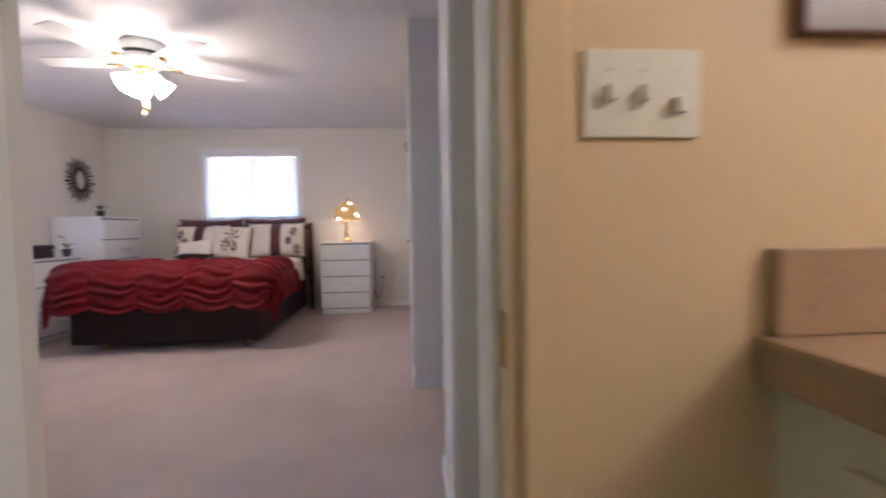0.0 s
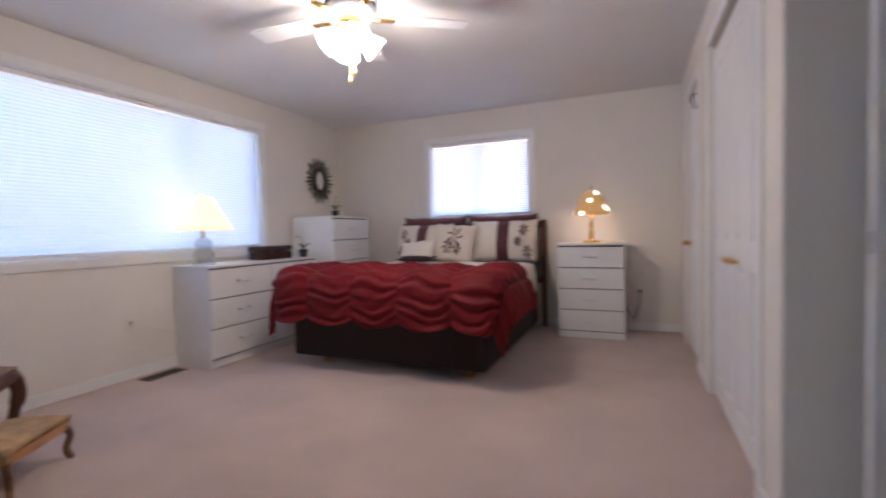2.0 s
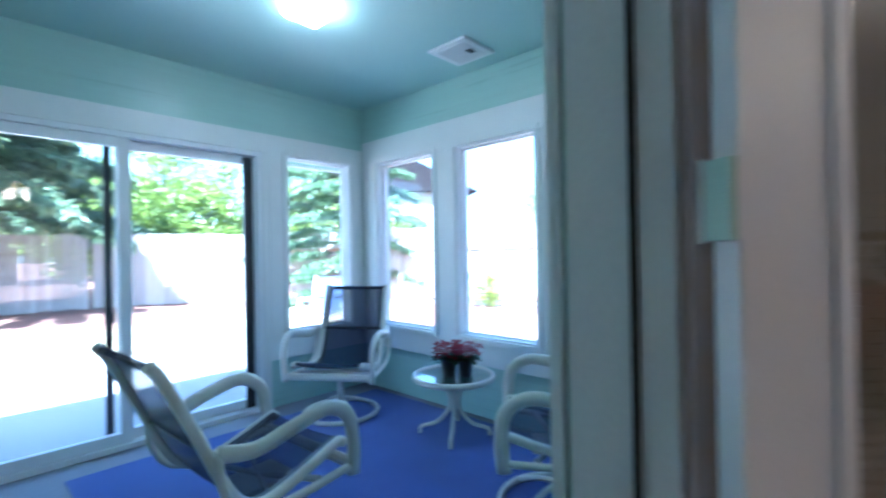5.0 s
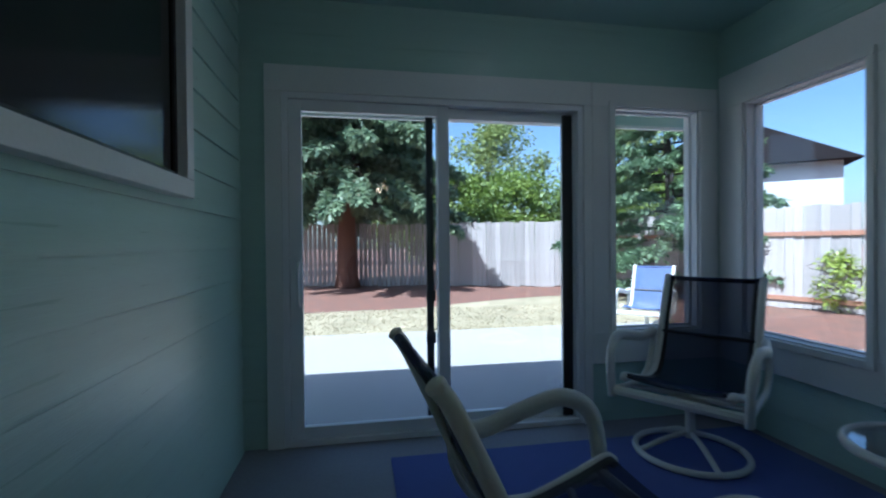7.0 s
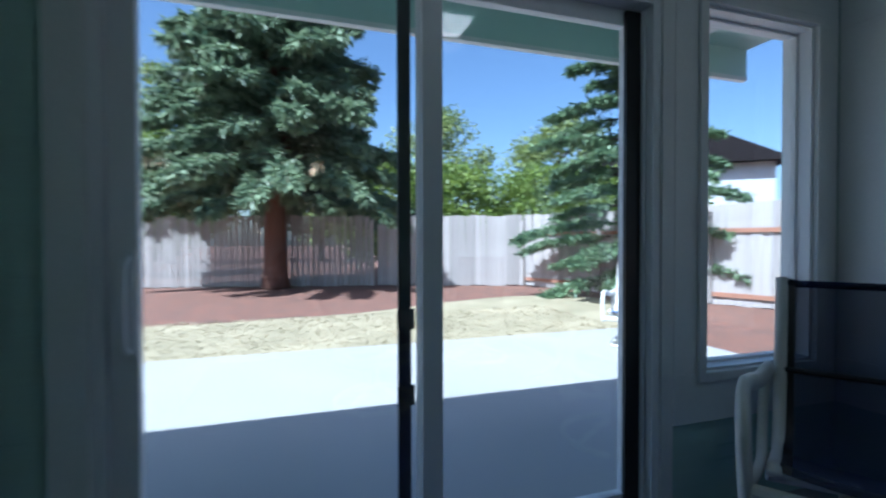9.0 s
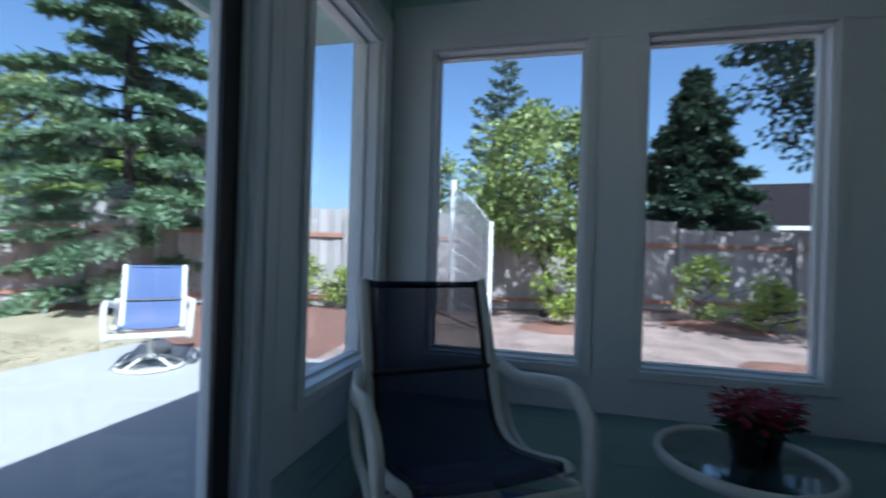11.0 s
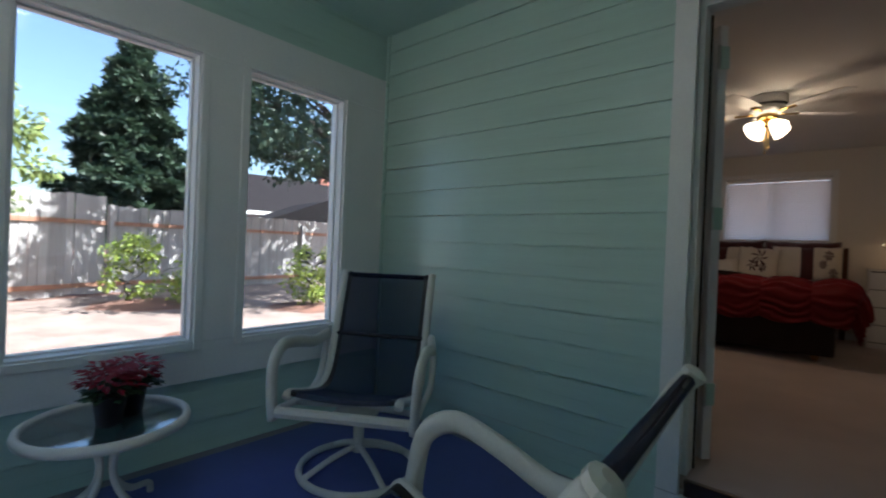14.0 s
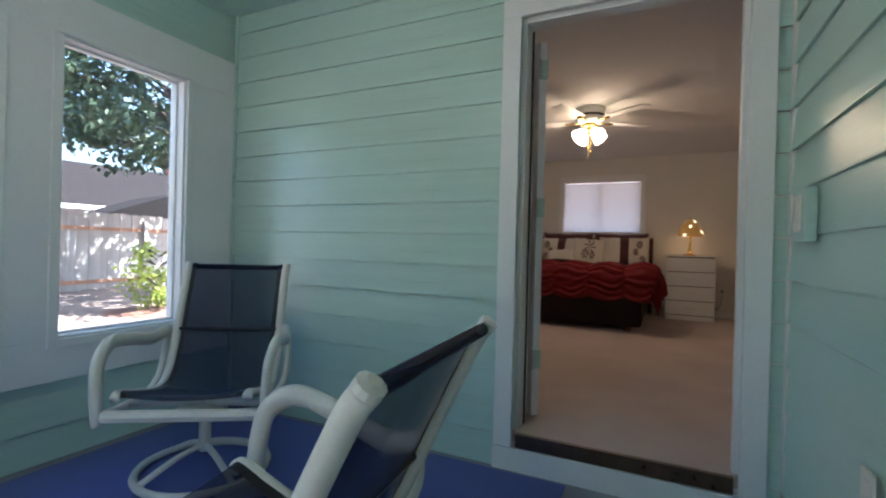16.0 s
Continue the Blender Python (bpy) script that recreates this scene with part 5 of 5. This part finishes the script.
def fence(name, p, q, label, gap=0.0, h=1.95, rails=True, pitch=0.145, turned=1, wave=0.0):
    """A board fence from p to q: boards one by one, rails and posts."""
    p, q = Vector((*p, ZG)), Vector((*q, ZG))
    d = q - p
    n = int(d.length / pitch)
    t = thing(name, label, "fence", Matrix.Translation(p) @ pose(0, 0, 0, 0, 0, math.degrees(math.atan2(d.y, d.x))))
    w = pitch - gap
    me = mesh_of("board", block(-w / 2, w / 2, -0.009, 0.009, 0, h, 0.004), M_FENCE)
    random.seed(len(name) + n)
    for i in range(n):
        part("board", me, None, t, at=pose((i + 0.5) * pitch, random.uniform(-0.005, 0.005), random.uniform(-0.03, 0.02), random.uniform(-0.5, 0.5), random.uniform(-0.4, 0.4), 0))
    if rails:
        for z in (0.14, 1.38):
            part("rail", block(0, d.length, turned * 0.012, turned * 0.05, z, z + 0.085), M_RAIL, t, "reddish fence rail")
        for i in range(int(d.length / 2.4) + 1):
            part("post", block(i * 2.4 - 0.045, i * 2.4 + 0.045, turned * 0.05, turned * 0.14, 0, h - 0.15), M_FENCE, t)
    return t


CORNER = (-6.9, -11.7)
fence("fence", (9.0, -15.6), (-3.0, -13.05), "weathered cedar fence with gaps, in tree shade", 0.028, rails=False)
fence("fence", (-3.0, -13.05), CORNER, "weathered close-boarded cedar fence, in shade", 0.004, rails=False)
fence("fence", CORNER, (-12.0, 1.8), "weathered cedar fence with reddish rails, sunlit", 0.004, turned=-1)
fence("fence", (-12.0, 1.8), (-13.5, 14.0), "weathered cedar fence with reddish rails", 0.004, turned=-1, h=1.8)


def leaf_cloud(name, centres, sizes, per, leaf, material, parent, seed, droop=0.0, label="", flat=1.0, slim=0.45):
    """A crown of small single leaves, gathered in clumps."""
    g = np.random.default_rng(seed)
    c = np.repeat(np.array(centres, float), per, 0)
    s = np.repeat(np.array(sizes, float), per)
    n = len(c)
    u = g.normal(size=(n, 3))
    u /= np.linalg.norm(u, axis=1)[:, None]
    r = g.random(n) ** 0.5
    p = c + u * (r * s)[:, None] * np.array([1, 1, flat])
    d = u + g.normal(scale=0.6, size=(n, 3)) + np.array([0, 0, -droop])
    d /= np.linalg.norm(d, axis=1)[:, None]
    side = np.cross(d, g.normal(size=(n, 3)))
    side /= np.linalg.norm(side, axis=1)[:, None] + 1e-9
    l = leaf * g.uniform(0.6, 1.3, n)[:, None]
    v = np.stack([p, p + d * l * 0.5 + side * l * slim * 0.5, p + d * l, p + d * l * 0.5 - side * l * slim * 0.5], 1).reshape(-1, 3)
    me = bpy.data.meshes.new(name)
    me.from_pydata(v.tolist(), [], np.arange(n * 4).reshape(-1, 4).tolist())
    me.materials.append(material)
    ob = new(name, me)
    ob.parent = parent
    return tagged(ob, label)


def tree(name, label, x, y, h, trunk, clear_z, spread, seed, material, clumps, per, leaf, cone=0.0, droop=0.4, base=None, size=0.6, slim=0.45):
    """A trunk with limbs and a leafy crown; cone 1 narrows the crown to a tip."""
    t = thing(name, label, "tree", pose(x, y, ZG if base is None else base))
    g = random.Random(seed)
    lean = [(g.uniform(-0.15, 0.15) * i, g.uniform(-0.15, 0.15) * i, h * i / 6) for i in range(7)]
    part("trunk", tube(smooth_path(lean, 4), [trunk * (1.35 if i == 0 else 1.05 - 0.9 * i / 24) for i in range(25)], 10), M_BARKD, t, shade=True)
    centres, sizes = [], []
    limbs = bmesh.new()
    for k in range(clumps):
        f = g.random()
        z = clear_z + (h - clear_z) * f
        reach = spread * ((1 - f) ** 0.8 if cone else math.sqrt(max(0.05, 1 - (2 * f - 0.9) ** 2)))
        a = g.random() * 6.283
        r = reach * (0.35 + 0.65 * g.random() ** 0.6)
        sag = -0.18 * r if cone else 0.1 * r
        c = (r * math.cos(a), r * math.sin(a), z + sag)
        centres.append(c)
        sizes.append(size * g.uniform(0.6, 1.2))
        if k % 3 == 0:
            tube([(0, 0, max(0.3, z - 0.25 * r * (not cone))), (c[0] * 0.5, c[1] * 0.5, z + sag * 0.3), c], [0.05 * trunk / 0.2 * (1 - 0.6 * f), 0.03, 0.008], 5, limbs)
    part("limbs", limbs, M_BARKD, t)
    leaf_cloud("crown", centres, sizes, per, leaf, material, t, seed, droop, flat=0.55 if cone else 0.8, slim=slim)
    return t


def conifer(name, label, x, y, h, trunk, z0, spread, seed, material, limbs, twigs, needle, rise=0.10, sag=0.30, hang=0.35, taper=0.75, bark=M_BARKD):
    """A conifer of single limbs that carry flat sprays of small needle tufts."""
    t = thing(name, label, "tree", pose(x, y, ZG))
    g = np.random.default_rng(seed)
    wob = g.uniform(-0.06, 0.06, (7, 2))
    part("trunk", tube(smooth_path([(wob[i][0] * i * 0.5, wob[i][1] * i * 0.5, h * i / 6) for i in range(7)], 4), [trunk * (1.4 if i == 0 else 1.08 - 1.0 * i / 24) for i in range(25)], 10), bark, t, shade=True)
    wood = bmesh.new()
    quads = []
    for k in range(limbs):
        f = (k + g.random()) / limbs
        z = z0 + (h - z0) * f
        ln = spread * max(0.06, 1 - f) ** taper * g.uniform(0.55, 1.12)
        az = 2.39996 * k + g.uniform(-0.4, 0.4)
        d = np.array([math.cos(az), math.sin(az), 0.0])
        w = np.array([-d[1], d[0], 0.0])
        def along(q):
            q = np.asarray(q, float)[..., None]
            return d * ln * q + np.array([0, 0, 1.0]) * (z + rise * ln * q - sag * ln * q ** 2 * (1 - 0.5 * f))
        tube([tuple(along(q)) for q in (0, 0.35, 0.7, 1.0)], [0.035 * (1 - 0.7 * f) + 0.006, 0.022, 0.012, 0.004], 5, wood)
        n = max(6, int(twigs * ln))
        q = g.uniform(0.12, 1.0, n) ** 0.8
        side = np.where(g.random(n) < 0.5, -1.0, 1.0)
        tl = (0.10 + 0.42 * (1 - q) * np.minimum(1, ln * 0.5) + 0.10 * q) * g.uniform(0.6, 1.2, n)
        td = w * side[:, None] * 0.8 + d * 0.7 + np.stack([0 * q, 0 * q, -hang * g.uniform(0.2, 1.4, n)], 1) + g.normal(scale=0.15, size=(n, 3))
        td /= np.linalg.norm(td, axis=1)[:, None]
        base = along(q)
        per = 7
        e = np.tile(np.linspace(0.1, 1, per), n)
        p = np.repeat(base, per, 0) + np.repeat(td * tl[:, None], per, 0) * e[:, None]
        nd = np.repeat(td, per, 0) + g.normal(scale=0.55, size=(n * per, 3)) + np.array([0, 0, -hang * 0.5])
        nd /= np.linalg.norm(nd, axis=1)[:, None]
        up = np.cross(nd, g.normal(scale=0.6, size=(n * per, 3)) + np.array([0, 0, 1.0]))
        up /= np.linalg.norm(up, axis=1)[:, None] + 1e-9
        l = needle * g.uniform(0.6, 1.3, n * per)[:, None]
        quads.append(np.stack([p, p + nd * l * 0.5 + up * l * 0.17, p + nd * l, p + nd * l * 0.5 - up * l * 0.17], 1))
    part("limbs", wood, bark, t)
    v = np.concatenate(quads).reshape(-1, 3)
    me = bpy.data.meshes.new("crown")
    me.from_pydata(v.tolist(), [], np.arange(len(v)).reshape(-1, 4).tolist())
    me.materials.append(material)
    part("crown", me, None, t)
    return t


conifer("cedar_tree", "big cedar with reddish trunk and drooping foliage", -0.30, -13.2, 9.5, 0.30, 2.3, 3.7, 11, M_LEAFC, 190, 62, 0.23, rise=0.22, sag=0.42, hang=0.9, taper=0.45, bark=M_BARK)
conifer("spruce_tree", "tall green spruce in front of the fence", -8.1, -8.9, 8.2, 0.14, 0.3, 2.7, 12, M_LEAFS, 84, 105, 0.14, rise=0.14, sag=0.30, hang=0.3, taper=0.55)
tree("shrub_tree", "large leafy shrub leaning over the fence", -9.7, -1.05, 3.75, 0.06, 1.25, 1.55, 13, M_LEAFM, 95, 110, 0.13, size=0.36)
tree("shrub_tree", "leafy shrub spreading behind the wire panel", -11.6, -4.0, 3.6, 0.05, 1.5, 1.0, 17, M_LEAFM, 46, 90, 0.13, size=0.34)
conifer("birch_tree", "pale airy tree behind the fence", -17.0, -2.7, 8.0, 0.10, 2.0, 1.7, 14, M_LEAFA, 54, 42, 0.15, rise=0.7, sag=0.2, hang=0.1, taper=0.6)
conifer("dark_conifer", "dark dense conifer behind the fence", -21.0, 4.5, 8.5, 0.25, 0.6, 3.2, 15, M_LEAFK, 130, 70, 0.34, rise=0.3, sag=0.25, hang=0.2, taper=0.85)
tree("oak_tree", "dark broad-leaved tree with hanging boughs", -9.4, 6.3, 8.0, 0.16, 2.6, 4.5, 16, M_LEAFK, 330, 110, 0.15, size=0.46, droop=0.6, slim=0.6)
for i, (x, y, h, w) in enumerate(((-13.0, -14.5, 3.9, 2.2), (-10.2, -16.5, 4.0, 2.2), (-7.2, -18.0, 4.1, 2.3), (-4.2, -19.0, 4.6, 2.3), (4.5, -19.5, 5.0, 2.6), (8.5, -20.0, 6.0, 3.0))):
    tree("hedge_tree", "green hedge tree beyond the back fence", x, y, h, 0.1, 0.8, w, 30 + i, M_LEAFG, 90, 130, 0.20, size=0.7)
for i, (x, y, h, w) in enumerate(((-16.0, -24.0, 8.5, 3.2), (-9.5, -28.0, 9.0, 3.6), (-2.5, -30.0, 9.5, 3.6), (6.0, -30.0, 11.0, 4.5))):
    tree("background_tree", "tree in the distance beyond the fence", x, y, h, 0.2, 1.5, w, 50 + i, M_LEAFM, 90, 120, 0.28, size=0.9)
for i, (x, y, h, w) in enumerate(((-10.0, 1.75, 1.15, 0.55), (-9.3, 2.5, 0.85, 0.45), (-8.1, 4.1, 1.15, 0.50), (-8.6, -0.72, 1.30, 0.38), (-9.1, -5.7, 1.0, 0.40), (-9.2, -4.9, 0.7, 0.35))):
    tree("garden_shrub", "bright green young garden shrub in mulch", x, y, h, 0.015, 0.12, w, 70 + i, M_LEAFB, 26, 46, 0.085, size=0.17)
for i, (x, y, r) in enumerate(((-9.9, 1.9, 0.9), (-8.1, 4.1, 0.75), (-8.6, -0.72, 0.7), (-6.6, 1.6, 0.5))):
    random.seed(90 + i)
    bm = bmesh.new()
    bmesh.ops.create_grid(bm, x_segments=18, y_segments=18, size=r)
    for v in bm.verts:
        e = v.co.length / r
        k = 0.20 * noise.noise(v.co * 2.1 + Vector((i * 3, 0, 0)))
        v.co.z = max(-0.03, 0.07 * (1 - e * e * (1 + k * 2))) + 0.012 * noise.noise(v.co * 16)
    tagged(new("mulch_mound", mesh_of("mulch_mound", bm, M_MULCH, True)), "low mound of red bark mulch round a shrub", "mulch").matrix_basis = pose(x, y, ZG - 0.016)


def house(name, label, at, w, d, h, rise, chimney):
    t = thing(name, label, "house", at)
    part("wall", block(-w / 2, w / 2, -d / 2, d / 2, 0, h), M_HOUSE, t)
    bm = bmesh.new()
    e = 0.5
    v = [bm.verts.new(c) for c in ((-w / 2 - e, -d / 2 - e, h - 0.1), (w / 2 + e, -d / 2 - e, h - 0.1), (w / 2 + e, d / 2 + e, h - 0.1), (-w / 2 - e, d / 2 + e, h - 0.1), (-w / 2 - e, 0, h + rise), (w / 2 + e, 0, h + rise))]
    for f in ((0, 1, 5, 4), (2, 3, 4, 5), (1, 2, 5), (3, 0, 4), (3, 2, 1, 0)):
        bm.faces.new([v[i] for i in f])
    roof = part("roof", bm, M_ROOF, t, "grey shingle roof")
    part("fascia", block(-w / 2 - e, w / 2 + e, -d / 2 - e - 0.03, -d / 2 - e, h - 0.25, h - 0.08), M_PORCH, t)
    if chimney:
        part("chimney", block(chimney - 0.35, chimney + 0.35, -0.35, 0.35, h + rise - 0.9, h + rise + 0.8, 0.02), M_BRICK, roof, "red brick chimney")
    for x in (-w / 4, w / 4):
        q = part("window", block(x - 0.6, x + 0.6, -d / 2 - 0.03, -d / 2, h - 1.5, h - 0.5), M_PORCH, t)
        part("pane", block(x - 0.52, x + 0.52, -d / 2 - 0.04, -d / 2 - 0.03, h - 1.42, h - 0.58), M_SCREEN, q)
    return t


house("neighbour_house", "pale neighbour house with grey roof and chimney", pose(-19, -19.5, ZG, 0, 0, 52), 11, 7, 4.4, 1.8, 2.0)
house("neighbour_house", "dark-roofed neighbour house with chimney", pose(-25, 14.0, ZG, 0, 0, 80), 13, 8, 2.6, 2.2, 1.5)
house("garden_shed", "small garden shed beyond the fence", pose(-22.5, -6.2, ZG, 0, 0, 70), 3.0, 3.0, 3.0, 0.5, 0)
house("garden_shed", "low pale shed with gabled roof", pose(-16.5, 9.3, ZG, 0, 0, -12), 2.6, 3.0, 2.0, 0.7, 0)

# white wire panel standing out from the fence
t = thing("garden_trellis", "white sunlit wire panel on posts", "trellis", pose(-9.7, -3.1, ZG, 0, 0, 31.8))
part("post", block(0.74, 0.82, -0.04, 0.04, 0, 2.45, 0.006), M_PORCH, t)
part("post", block(2.44, 2.50, -0.03, 0.03, 0, 1.62, 0.006), M_PORCH, t)
def panel_top(x):
    return 1.85 + 0.45 * x / 0.78 if x < 0.78 else 2.30 - 0.72 * ((x - 0.78) / 1.69) ** 1.5
for i in range(88):
    x = 0.02 + i * 0.0275
    part("wire", block(x, x + 0.008, -0.0015, 0.0015, 0.05, panel_top(x)), M_PORCH, t)
for k in range(8):
    part("cross_wire", tube([(x, 0.006, panel_top(x) * (k + 1) / 8) for x in (0.0, 0.4, 0.78, 1.2, 1.6, 2.0, 2.44)], 0.006, 5), M_PORCH, t)
t = thing("garden_rock", "small pale garden stones on the patio edge", "stone", pose(-4.95, -4.9, ZG + 0.012))
bm = bmesh.new()
bmesh.ops.create_icosphere(bm, subdivisions=3, radius=0.11)
for v in bm.verts:
    v.co *= 1 + 0.25 * noise.noise(v.co * 14)
    v.co.z = v.co.z * 0.7 + 0.07
part("stone", bm, M_CONC, t, shade=True)

# ---- lap siding, board by board ----
def lap_board(length, h):
    """One siding board along x that faces -y: thick at its lower edge."""
    bm = bmesh.new()
    sec = ((0.0, 0.0), (-0.012, 0.0), (-0.012, 0.006), (-0.0015, h - 0.0065), (0.0, h - 0.0065))
    a = [bm.verts.new((0, y, z)) for y, z in sec]
    b = [bm.verts.new((length, y, z)) for y, z in sec]
    for i in range(5):
        bm.faces.new((a[i], b[i], b[(i + 1) % 5], a[(i + 1) % 5]))
    bm.faces.new(a), bm.faces.new(b[::-1])
    return mesh_of("siding_board", bm, M_SIDING)


LAP = 0.163
siding_n = thing("siding_north", "seafoam lap siding on the house wall", "siding", kind="structure")
siding_e = thing("siding_east", "seafoam lap siding on the porch side wall", "siding", kind="structure")
siding_w = thing("siding_west", "seafoam lap siding around the porch windows", "siding", kind="structure")
built("wall_sheathing", block(XW - 0.012, FDOOR[0], YX + 0.0005, YX + 0.02, -0.3, ZP), M_SIDING, "seafoam wall behind the siding", "wall")
built("corner_trim", block(XW + 0.016, XW + 0.036, YX - 0.022, YX, ZF, ZP, 0.003), M_SIDING, "narrow seafoam corner strip", "trim")
L1, L2, LE = FDOOR[0] - 0.078 - (XW + 0.036), XE - (FDOOR[1] + 0.078), YX - YP - 0.03
_b1, _b2, _be, _bt = lap_board(L1, LAP), lap_board(L2, LAP), lap_board(LE, LAP), lap_board(FDOOR[1] - FDOOR[0] + 0.156, LAP)
z = ZF - 0.002
while z < ZP - 0.01:
    h = 1.0 if z + LAP < ZP else (ZP - z) / LAP
    sc = Matrix.Diagonal((1, 1, h, 1))
    part("siding_board", _b1, None, siding_n, at=pose(XW + 0.036, YX, z) @ sc)
    part("siding_board", _b2, None, siding_n, at=pose(FDOOR[1] + 0.078, YX, z) @ sc)
    if z > 2.06:
        part("siding_board", _bt, None, siding_n, at=pose(FDOOR[0] - 0.078, YX, z) @ sc)
    part("siding_board", _be, None, siding_e, at=pose(XE + 0.012, YX - 0.014, z, 0, 0, -90) @ sc)
    if z + LAP < 0.24:
        part("siding_board", _be, None, siding_w, at=pose(XW - 0.012, YP + 0.01, z, 0, 0, 90) @ sc)
    z += LAP
